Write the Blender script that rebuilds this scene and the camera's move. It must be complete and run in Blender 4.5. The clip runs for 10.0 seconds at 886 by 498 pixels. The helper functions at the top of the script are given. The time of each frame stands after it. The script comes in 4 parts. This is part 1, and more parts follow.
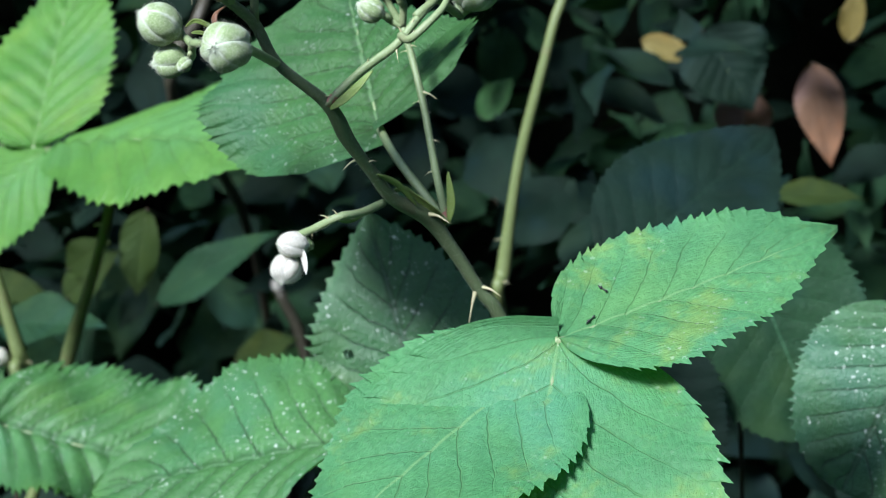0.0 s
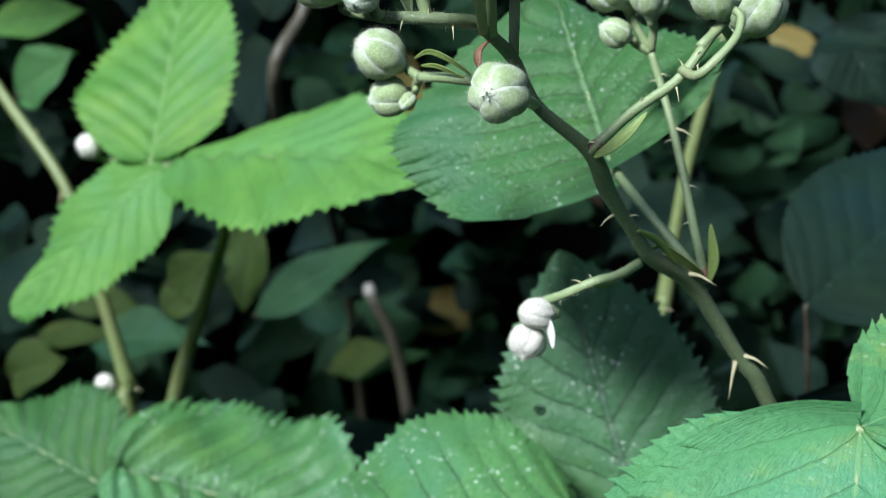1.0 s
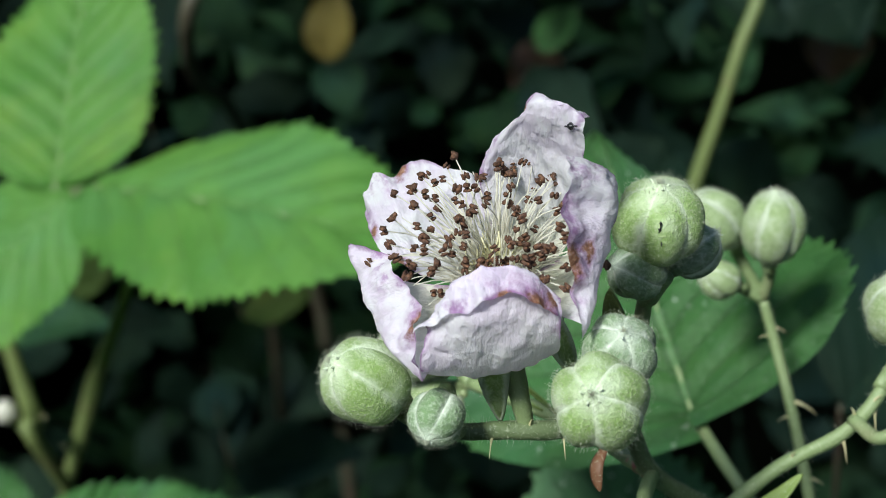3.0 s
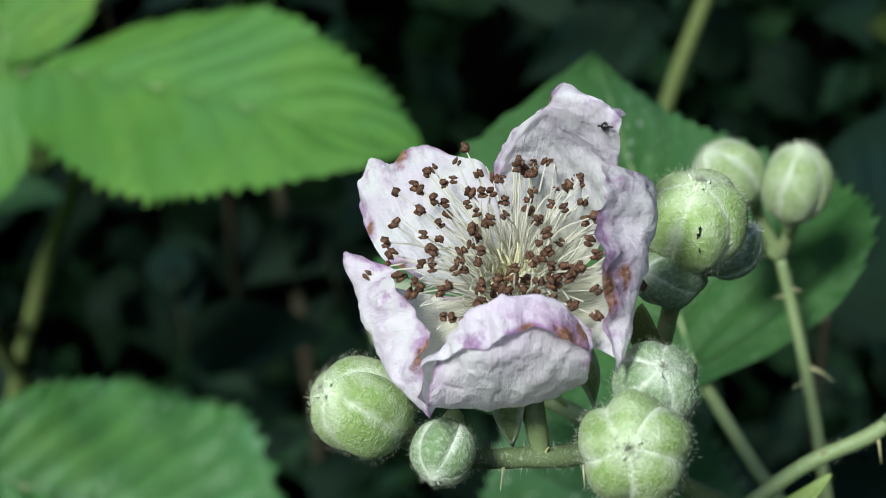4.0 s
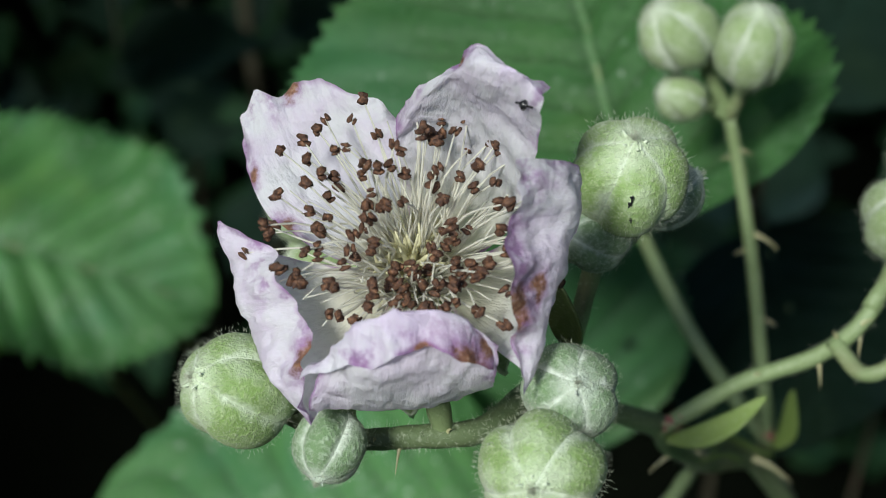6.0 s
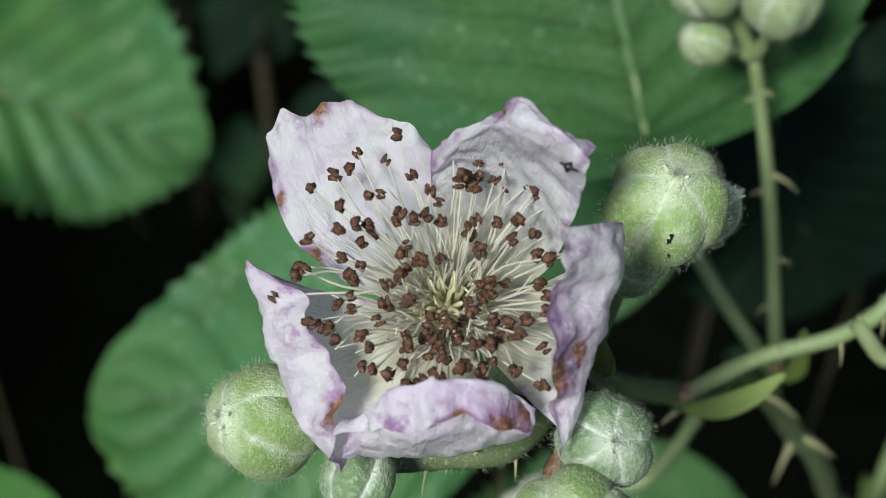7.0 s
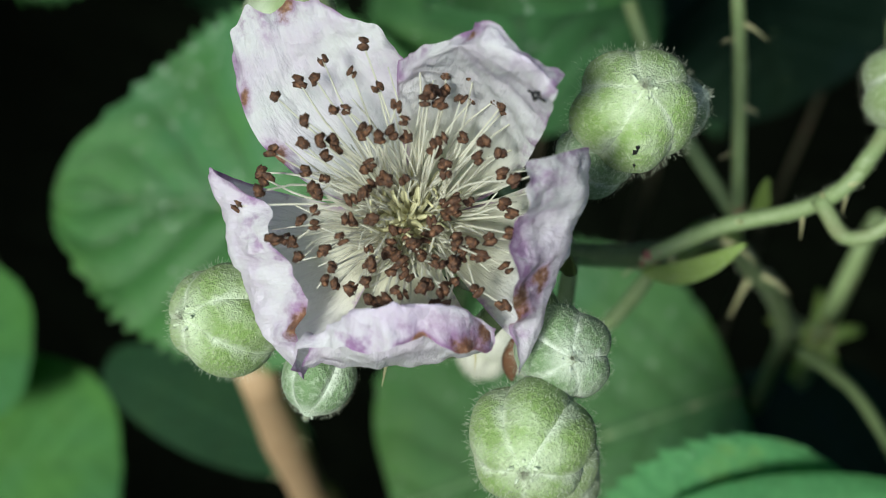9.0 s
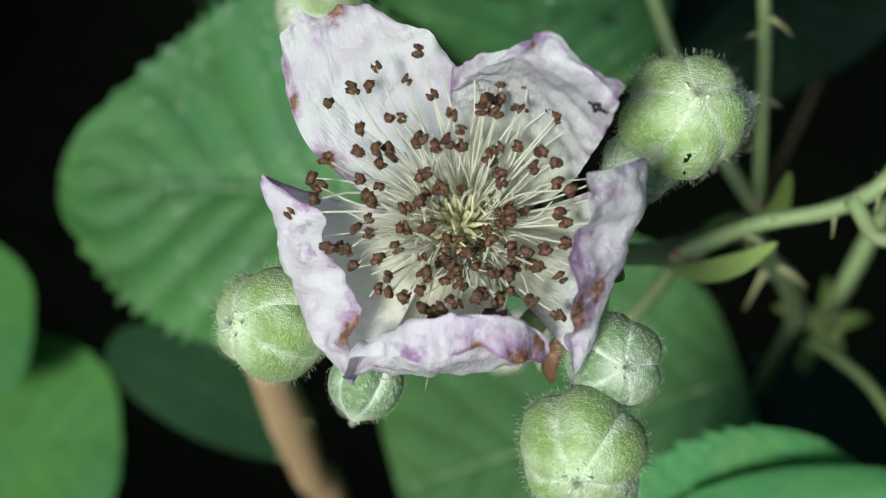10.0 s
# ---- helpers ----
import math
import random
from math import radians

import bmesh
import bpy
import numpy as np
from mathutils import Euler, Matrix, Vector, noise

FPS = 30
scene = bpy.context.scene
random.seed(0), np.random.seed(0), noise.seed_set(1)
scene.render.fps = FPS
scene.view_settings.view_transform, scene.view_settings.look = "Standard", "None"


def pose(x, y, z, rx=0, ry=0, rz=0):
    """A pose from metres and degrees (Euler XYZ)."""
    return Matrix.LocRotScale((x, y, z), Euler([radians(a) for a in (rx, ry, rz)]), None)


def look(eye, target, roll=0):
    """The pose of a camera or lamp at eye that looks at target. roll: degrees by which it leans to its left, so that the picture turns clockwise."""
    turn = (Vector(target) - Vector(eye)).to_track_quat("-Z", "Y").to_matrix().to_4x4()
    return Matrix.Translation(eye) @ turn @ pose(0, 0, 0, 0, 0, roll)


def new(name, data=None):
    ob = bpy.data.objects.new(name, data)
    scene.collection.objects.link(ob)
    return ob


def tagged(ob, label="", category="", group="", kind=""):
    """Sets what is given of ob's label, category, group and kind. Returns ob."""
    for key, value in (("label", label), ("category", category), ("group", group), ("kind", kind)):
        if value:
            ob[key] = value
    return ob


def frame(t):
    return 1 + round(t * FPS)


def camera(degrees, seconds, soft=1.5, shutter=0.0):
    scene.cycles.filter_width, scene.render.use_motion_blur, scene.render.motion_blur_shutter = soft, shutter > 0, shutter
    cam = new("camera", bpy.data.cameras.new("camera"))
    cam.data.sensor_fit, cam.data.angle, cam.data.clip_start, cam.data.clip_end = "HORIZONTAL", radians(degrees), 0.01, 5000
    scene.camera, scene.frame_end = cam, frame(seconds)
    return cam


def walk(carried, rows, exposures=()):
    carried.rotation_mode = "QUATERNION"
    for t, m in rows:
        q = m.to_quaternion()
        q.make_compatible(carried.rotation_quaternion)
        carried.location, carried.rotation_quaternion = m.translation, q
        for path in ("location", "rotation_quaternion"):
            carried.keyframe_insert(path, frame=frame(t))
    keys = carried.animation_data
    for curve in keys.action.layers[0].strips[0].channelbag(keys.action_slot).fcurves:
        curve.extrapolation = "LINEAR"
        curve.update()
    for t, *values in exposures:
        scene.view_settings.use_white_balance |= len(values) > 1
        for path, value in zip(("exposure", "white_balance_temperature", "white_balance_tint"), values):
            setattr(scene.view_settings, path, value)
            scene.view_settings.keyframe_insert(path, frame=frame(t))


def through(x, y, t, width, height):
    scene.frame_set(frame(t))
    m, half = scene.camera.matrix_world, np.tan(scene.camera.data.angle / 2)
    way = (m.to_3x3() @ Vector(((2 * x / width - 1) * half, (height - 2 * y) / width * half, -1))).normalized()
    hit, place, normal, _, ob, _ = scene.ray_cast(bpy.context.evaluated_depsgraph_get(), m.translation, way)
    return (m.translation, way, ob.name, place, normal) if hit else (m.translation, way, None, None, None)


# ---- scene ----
cam = camera(30, 10.0, soft=0.75)
PATH = [
    (0.0, pose(0.09602, -0.26896, 0.99421, 77.478, 3.303, 9.378)),
    (0.5, pose(0.06933, -0.25532, 0.99784, 77.244, 3.376, 10.253)),
    (1.0, pose(0.04912, -0.22505, 1.00112, 76.702, 3.726, 10.446)),
    (1.5, pose(0.03039, -0.18870, 1.01094, 75.315, 4.152, 9.860)),
    (2.0, pose(0.02210, -0.15537, 1.02449, 73.833, 3.804, 8.749)),
    (2.5, pose(0.01953, -0.14223, 1.03429, 72.259, 3.268, 7.395)),
    (2.7, pose(0.01776, -0.13969, 1.04709, 71.101, 3.058, 7.072)),
    (3.8, pose(0.00858, -0.12276, 1.05353, 65.360, 1.398, 5.409)),
    (4.0, pose(0.00775, -0.11428, 1.05595, 63.896, 1.380, 5.237)),
    (4.5, pose(0.00734, -0.10295, 1.05394, 61.071, 0.743, 4.504)),
    (5.0, pose(0.00830, -0.09425, 1.05495, 58.430, 0.233, 4.170)),
    (5.5, pose(0.00930, -0.08874, 1.06114, 55.018, -0.195, 4.228)),
    (5.7, pose(0.00970, -0.08875, 1.06322, 53.809, -0.439, 4.506)),
    (6.8, pose(0.00571, -0.07283, 1.07665, 45.445, -1.853, 4.785)),
    (7.0, pose(0.00438, -0.07235, 1.07797, 44.061, -1.989, 4.832)),
    (7.5, pose(0.00437, -0.07096, 1.08453, 40.733, -2.555, 4.978)),
    (8.0, pose(0.00319, -0.06512, 1.08541, 38.041, -2.717, 4.944)),
    (8.5, pose(0.00252, -0.06534, 1.08578, 36.288, -3.167, 5.066)),
    (9.0, pose(0.00337, -0.06368, 1.08498, 35.156, -3.728, 5.049)),
    (9.5, pose(0.00110, -0.06006, 1.08466, 34.311, -4.076, 4.966)),
    (10.0, pose(-0.00164, -0.06191, 1.08582, 34.132, -4.504, 4.970)),
]
# the lens is focused on the flower throughout, with a wide aperture
HEART = np.array((0.0012, 0.0030, 0.9935))
flower = new("bramble_flower")
flower.location, flower.empty_display_size = HEART, 0.005
tagged(flower, "fading pink-white bramble flower with crinkled petals and brown stamens", "flower")
cam.data.dof.use_dof = True
cam.data.dof.focus_object = flower
cam.data.dof.aperture_fstop = 42.0
walk(cam, PATH, [(0.0, 0.70, 5700, 12), (1.5, 0.58, 5950, 7), (2.0, 0.32, 6250, 0), (2.5, 0.14, 6300, 2), (4.0, -0.02, 6330, -1), (5.0, -0.22, 6300, 3), (7.5, -0.30, 6450, 0), (10.0, -0.17, 6500, -6)])

# ---- light ----
world = bpy.data.worlds.new("sky")
scene.world = world
world.use_nodes = True
wn = world.node_tree.nodes
sky = wn.new("ShaderNodeTexSky")
sky.sky_type = 'NISHITA'
sky.sun_disc = False
sky.sun_elevation = radians(42)
sky.sun_rotation = radians(202)
wn["Background"].inputs["Strength"].default_value = 0.11
world.node_tree.links.new(sky.outputs[0], wn["Background"].inputs["Color"])
sun = new("sun", bpy.data.lights.new("sun", 'SUN'))
sun.data.energy = 5.0
sun.data.angle = radians(12)
sun.data.color = (1.0, 0.97, 0.92)
sun.matrix_world = look((-0.70, -1.70, 2.68), (0.0, 0.0, 1.0))

# ---- materials ----


class Nodes:
    """A node material with short calls."""

    def __init__(self, name, rough=0.5):
        self.mat = bpy.data.materials.new(name)
        self.mat.use_nodes = True
        self.tree = self.mat.node_tree
        self.bsdf = self.tree.nodes["Principled BSDF"]
        self.out = self.tree.nodes["Material Output"]
        self.bsdf.inputs["Roughness"].default_value = rough

    def add(self, kind, **values):
        n = self.tree.nodes.new(kind)
        for k, v in values.items():
            n.inputs[k].default_value = v
        return n

    def link(self, a, b):
        self.tree.links.new(a, b)

    def noise(self, coords, scale, detail=4.0, rough=0.6, dims=None):
        n = self.add("ShaderNodeTexNoise", Scale=scale, Detail=detail, Roughness=rough)
        if dims is not None:
            mp = self.add("ShaderNodeMapping")
            mp.inputs["Scale"].default_value = dims
            self.link(coords, mp.inputs["Vector"])
            coords = mp.outputs[0]
        self.link(coords, n.inputs["Vector"])
        return n.outputs["Fac"]

    def math(self, op, a, b=0.0, c=0.0):
        n = self.tree.nodes.new("ShaderNodeMath")
        n.operation = op
        for i, v in enumerate((a, b, c)):
            if isinstance(v, (int, float)):
                n.inputs[i].default_value = v
            else:
                self.link(v, n.inputs[i])
        return n.outputs[0]

    def ramp(self, fac, stops):
        n = self.tree.nodes.new("ShaderNodeValToRGB")
        e = n.color_ramp.elements
        while len(e) < len(stops):
            e.new(0.5)
        for el, (p, c) in zip(e, stops):
            el.position = p
            el.color = (*c, 1) if len(c) == 3 else c
        self.link(fac, n.inputs[0])
        return n.outputs[0]

    def step(self, fac, lo, hi):
        n = self.tree.nodes.new("ShaderNodeMapRange")
        n.interpolation_type = 'SMOOTHSTEP'
        self.link(fac, n.inputs[0])
        n.inputs[1].default_value, n.inputs[2].default_value = lo, hi
        return n.outputs[0]

    def mix(self, fac, a, b, mode='MIX'):
        n = self.tree.nodes.new("ShaderNodeMix")
        n.data_type = 'RGBA'
        n.blend_type = mode
        for i, v in ((0, fac), (6, a), (7, b)):
            if isinstance(v, (int, float)):
                n.inputs[i].default_value = v
            elif isinstance(v, tuple):
                n.inputs[i].default_value = (*v, 1)
            else:
                self.link(v, n.inputs[i])
        return n.outputs[2]

    def bump(self, height, strength=0.3, distance=0.0005):
        n = self.add("ShaderNodeBump", Strength=strength, Distance=distance)
        self.link(height, n.inputs["Height"])
        self.link(n.outputs[0], self.bsdf.inputs["Normal"])
        return n.outputs[0]

    def colour(self, c):
        self.link(c, self.bsdf.inputs["Base Color"])

    def thin(self, c, amount, normal=None):
        """Let some of the light through, as a thin leaf or petal does."""
        t = self.add("ShaderNodeBsdfTranslucent")
        if isinstance(c, tuple):
            t.inputs[0].default_value = (*c, 1)
        else:
            self.link(c, t.inputs[0])
        if normal is not None:
            self.link(normal, t.inputs["Normal"])
        m = self.add("ShaderNodeMixShader", Fac=amount)
        self.link(self.bsdf.outputs[0], m.inputs[1])
        self.link(t.outputs[0], m.inputs[2])
        self.link(m.outputs[0], self.out.inputs[0])

    def obj(self):
        return self.tree.nodes.new("ShaderNodeTexCoord").outputs["Object"]

    def uv(self):
        s = self.tree.nodes.new("ShaderNodeSeparateXYZ")
        n = self.tree.nodes.new("ShaderNodeTexCoord")
        self.link(n.outputs["UV"], s.inputs[0])
        return n.outputs["UV"], s.outputs[0], s.outputs[1]


VEINS = 8.0
SLANT = 0.30


def leaf_material(name, dark, light, vein, rough=0.42, specks=0.5, through=0.22, yellow=0.0, gloss=0.4, lines=0.3, crease_shade=0.0):
    m = Nodes(name, rough)
    o = m.obj()
    uv, u, v = m.uv()
    av = m.math('ABSOLUTE', m.math('SUBTRACT', m.math('MULTIPLY', v, 2.0), 1.0))
    big = m.noise(o, 38.0, 3)
    mid = m.noise(o, 150.0, 4, 0.65)
    fine = m.noise(o, 900.0, 3)
    c = m.mix(m.step(big, 0.3, 0.72), dark, light)
    c = m.mix(m.math('MULTIPLY', m.step(mid, 0.45, 0.8), 0.55), c, tuple(0.6 * q for q in dark))
    c = m.mix(m.math('MULTIPLY', m.step(mid, 0.42, 0.2), 0.35), c, tuple(1.25 * q for q in light))
    c = m.mix(m.math('MULTIPLY', m.step(fine, 0.35, 0.75), 0.35), c, tuple(0.55 * q for q in dark))
    tone = m.noise(o, 24.0, 3, 0.55)
    c = m.mix(m.math('MULTIPLY', m.step(tone, 0.52, 0.68), 0.55), c, (0.75 * light[0], 0.85 * light[1], 1.5 * light[2]))
    c = m.mix(m.math('MULTIPLY', m.step(tone, 0.47, 0.33), 0.45), c, (1.45 * light[0], 1.12 * light[1], 0.8 * light[2]))
    if yellow:
        patch = m.step(m.noise(o, 60.0, 4, 0.7), 0.50, 0.68)
        c = m.mix(m.math('MULTIPLY', patch, yellow), c, (0.30, 0.36, 0.05))
    # lateral veins, a little unsteady, the net between them and the midrib
    sway = m.math('MULTIPLY', m.math('SUBTRACT', m.noise(uv, 6.0, 2), 0.5), 0.05)
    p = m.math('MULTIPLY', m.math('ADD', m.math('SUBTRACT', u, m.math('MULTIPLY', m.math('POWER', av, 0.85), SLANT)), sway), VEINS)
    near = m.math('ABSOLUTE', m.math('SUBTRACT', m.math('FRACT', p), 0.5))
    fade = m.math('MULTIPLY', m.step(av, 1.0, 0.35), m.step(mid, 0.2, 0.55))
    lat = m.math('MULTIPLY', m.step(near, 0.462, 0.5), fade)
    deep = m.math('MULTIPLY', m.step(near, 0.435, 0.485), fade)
    net = m.add("ShaderNodeTexVoronoi", Scale=620.0)
    net.feature = 'DISTANCE_TO_EDGE'
    m.link(o, net.inputs["Vector"])
    lace = m.step(net.outputs["Distance"], 0.09, 0.0)
    rib = m.step(av, 0.022, 0.006)
    c = m.mix(m.math('MULTIPLY', lace, 0.04), c, vein)
    # shade in the vein and midrib creases, painted as dark lines
    c = m.mix(m.math('MULTIPLY', deep, crease_shade), c, tuple(0.22 * q for q in dark))
    c = m.mix(m.math('MULTIPLY', m.step(av, 0.07, 0.02), crease_shade * 0.6), c, tuple(0.3 * q for q in dark))
    c = m.mix(m.math('MULTIPLY', lat, lines), c, vein)
    c = m.mix(m.math('MULTIPLY', rib, 0.6), c, vein)
    # pale dust and water specks, in drifts
    if specks:
        drift = m.step(m.noise(o, 55.0, 3), 0.46, 0.62)
        spot = m.step(m.noise(o, 1500.0, 2), 0.42, 0.55)
        for scale, lo, hi in ((430.0, 0.24, 0.15), (900.0, 0.20, 0.10)):
            sp = m.add("ShaderNodeTexVoronoi", Scale=scale)
            m.link(o, sp.inputs["Vector"])
            dot = m.math('MULTIPLY', m.math('MULTIPLY', m.step(sp.outputs["Distance"], lo, hi), drift), min(1.0, specks))
            c = m.mix(m.math('MULTIPLY', dot, spot), c, (0.68, 0.76, 0.70))
    m.colour(c)
    m.bsdf.inputs["Specular IOR Level"].default_value = gloss
    m.link(m.math('ADD', m.math('MULTIPLY', fine, 0.25), rough - 0.12), m.bsdf.inputs["Roughness"])
    h = m.math('ADD', m.math('MULTIPLY', lace, -0.06), m.math('MULTIPLY', fine, 0.35))
    h = m.math('ADD', h, m.math('MULTIPLY', mid, 0.9))
    cross = m.noise(uv, 9.0, 4, 0.6, (2.2, 9.0, 1.0))
    h = m.math('ADD', h, m.math('MULTIPLY', cross, 0.6))
    h = m.math('SUBTRACT', h, m.math('MULTIPLY', lat, 0.5))
    b = m.bump(h, 0.62, 0.0011)
    m.thin(m.mix(1.0, c, (1.5, 1.9, 0.6), 'MULTIPLY'), through, b)
    return m.mat


LEAF = leaf_material("bramble_leaf", (0.035, 0.108, 0.031), (0.060, 0.165, 0.045), (0.150, 0.280, 0.120), 0.50, 0.3, crease_shade=0.6, gloss=0.3)
# brighter copy of LEAF with sunlight put into its base colour
LEAF_LIT = leaf_material("painted_sunlit_leaf", (0.056, 0.165, 0.050), (0.095, 0.250, 0.070), (0.150, 0.300, 0.140), 0.42, 0.9, 0.22, gloss=0.45, crease_shade=0.75)
LEAF_YOUNG = leaf_material("young_bramble_leaf", (0.090, 0.245, 0.045), (0.145, 0.330, 0.068), (0.200, 0.380, 0.120), 0.48, 0.0, 0.32, lines=0.3, gloss=0.35, crease_shade=0.3)
LEAF_MOTTLED = leaf_material("mottled_bramble_leaf", (0.066, 0.220, 0.085), (0.112, 0.315, 0.118), (0.180, 0.340, 0.140), 0.52, 0.2, 0.22, 0.3, gloss=0.25, lines=0.25, crease_shade=0.15)
LEAF_OLD = leaf_material("old_bramble_leaf", (0.040, 0.118, 0.046), (0.066, 0.172, 0.066), (0.070, 0.150, 0.085), 0.40, 1.0, 0.1, crease_shade=0.9, gloss=0.5)
# brighter than LEAF, as if sunlit; faint veins suit leaves seen out of focus
LEAF_SOFT = leaf_material("smooth_bramble_leaf", (0.060, 0.174, 0.042), (0.083, 0.218, 0.054), (0.105, 0.245, 0.075), 0.60, 0.1, 0.25, gloss=0.15, lines=0.2, crease_shade=0.22)
# shade put into the leaf colour, deeper still in the second material
LEAF_SHADE = leaf_material("painted_shade_leaf", (0.013, 0.042, 0.019), (0.025, 0.070, 0.029), (0.045, 0.12, 0.06), 0.55, 0.0, 0.12, gloss=0.15)
LEAF_DEEP_SHADE = leaf_material("painted_deep_shade_leaf", (0.006, 0.017, 0.011), (0.010, 0.027, 0.017), (0.012, 0.032, 0.020), 0.6, 0.0, 0.06, gloss=0.12, lines=0.2)
LEAF_OLIVE = leaf_material("olive_leaf", (0.020, 0.040, 0.009), (0.042, 0.070, 0.014), (0.07, 0.10, 0.03), 0.55, 0.0, 0.2, gloss=0.15, lines=0.2)
LEAF_YELLOW = leaf_material("yellowed_leaf", (0.17, 0.13, 0.03), (0.26, 0.22, 0.06), (0.25, 0.22, 0.08), 0.55, 0.0, 0.25)
LEAF_BROWN = leaf_material("withered_leaf", (0.15, 0.08, 0.04), (0.27, 0.16, 0.10), (0.22, 0.14, 0.08), 0.6, 0.0, 0.2)


def stem_material(name, a, b, tinge, rough=0.5):
    m = Nodes(name, rough)
    o = m.obj()
    c = m.mix(m.noise(o, 260.0, 4), a, b)
    c = m.mix(m.math('MULTIPLY', m.step(m.noise(o, 90.0, 3), 0.55, 0.75), 0.6), c, tinge)
    c = m.mix(m.math('MULTIPLY', m.step(m.noise(o, 3200.0, 2), 0.58, 0.7), 0.35), c, (0.5, 0.55, 0.42))
    m.colour(c)
    m.bump(m.noise(o, 1800.0, 3), 0.4, 0.0003)
    return m.mat


STEM = stem_material("green_cane", (0.085, 0.125, 0.055), (0.145, 0.190, 0.095), (0.14, 0.095, 0.06))
STALK = stem_material("pale_stalk", (0.165, 0.235, 0.095), (0.25, 0.32, 0.16), (0.20, 0.165, 0.10))
STEM_DARK = stem_material("dark_cane", (0.035, 0.035, 0.022), (0.065, 0.055, 0.035), (0.07, 0.025, 0.025))
STEM_BG = stem_material("olive_cane", (0.10, 0.14, 0.04), (0.16, 0.20, 0.07), (0.16, 0.12, 0.06))
RED = stem_material("red_node", (0.26, 0.08, 0.08), (0.32, 0.13, 0.10), (0.16, 0.16, 0.06))
THORN = stem_material("thorn", (0.42, 0.42, 0.22), (0.55, 0.50, 0.30), (0.40, 0.20, 0.14), 0.4)
TAN = stem_material("dry_cane", (0.38, 0.24, 0.14), (0.52, 0.36, 0.22), (0.3, 0.2, 0.12), 0.6)
DRY = stem_material("dried_bract", (0.09, 0.045, 0.025), (0.20, 0.09, 0.045), (0.10, 0.05, 0.03), 0.6)
BRACT = stem_material("bract", (0.15, 0.23, 0.05), (0.22, 0.30, 0.08), (0.25, 0.24, 0.10), 0.5)


def felt_material(name, green, pale, seam):
    m = Nodes(name, 0.8)
    o = m.obj()
    uv, u, v = m.uv()
    c = m.mix(m.step(m.noise(o, 420.0, 3), 0.3, 0.7), green, tuple(q * 0.8 for q in green))
    fuzz = m.step(m.noise(o, 2600.0, 3, 0.7), 0.42, 0.7)
    c = m.mix(m.math('MULTIPLY', fuzz, 0.5), c, pale)
    c = m.mix(m.math('MULTIPLY', m.step(m.noise(o, 300.0, 3), 0.48, 0.70), 0.32), c, seam)
    edge = m.math('ABSOLUTE', m.math('SUBTRACT', m.math('MULTIPLY', u, 2.0), 1.0))
    soft = m.math('ADD', edge, m.math('MULTIPLY', m.math('SUBTRACT', m.noise(o, 900.0, 3), 0.5), 0.7))
    c = m.mix(m.math('MULTIPLY', m.step(soft, 0.55, 1.05), 0.8), c, seam)
    c = m.mix(m.math('MULTIPLY', m.step(v, 0.8, 1.0), 0.55), c, seam)
    m.colour(c)
    m.bsdf.inputs["Sheen Weight"].default_value = 0.15
    m.bsdf.inputs["Sheen Roughness"].default_value = 0.5
    m.bump(m.math('ADD', fuzz, m.noise(o, 5000.0, 2)), 0.5, 0.00022)
    return m.mat


FELT = felt_material("felted_sepal", (0.23, 0.36, 0.10), (0.50, 0.60, 0.34), (0.72, 0.80, 0.64))
FELT_PALE = felt_material("pale_felted_sepal", (0.26, 0.36, 0.15), (0.48, 0.56, 0.38), (0.64, 0.70, 0.59))
FELT_GREY = felt_material("grey_felted_sepal", (0.16, 0.26, 0.12), (0.48, 0.57, 0.44), (0.70, 0.76, 0.68))
FELT_WHITE = felt_material("white_felted_sepal", (0.55, 0.54, 0.46), (0.80, 0.78, 0.72), (0.82, 0.80, 0.76))


def plain_material(name, c, rough=0.6, through=0.0):
    m = Nodes(name, rough)
    o = m.obj()
    m.colour(m.mix(m.noise(o, 1400.0, 3), tuple(q * 0.75 for q in c), tuple(min(1, q * 1.2) for q in c)))
    if through:
        m.thin(c, through)
    return m.mat


HAIR = plain_material("hair", (0.72, 0.76, 0.62), 0.5, 0.4)
FILAMENT = plain_material("filament", (0.88, 0.86, 0.77), 0.5, 0.55)

anther = Nodes("anther", 0.7)
ao = anther.obj()
anther.colour(anther.ramp(anther.noise(ao, 3600.0, 4, 0.7), [(0.30, (0.013, 0.007, 0.005)), (0.50, (0.080, 0.036, 0.020)), (0.74, (0.27, 0.13, 0.065))]))
anther.bump(anther.noise(ao, 5200.0, 3), 0.8, 0.0002)
ANTHER = anther.mat
CARPEL = plain_material("carpel", (0.74, 0.71, 0.46), 0.5, 0.25)
BUG = plain_material("black_bug", (0.012, 0.012, 0.014), 0.3)


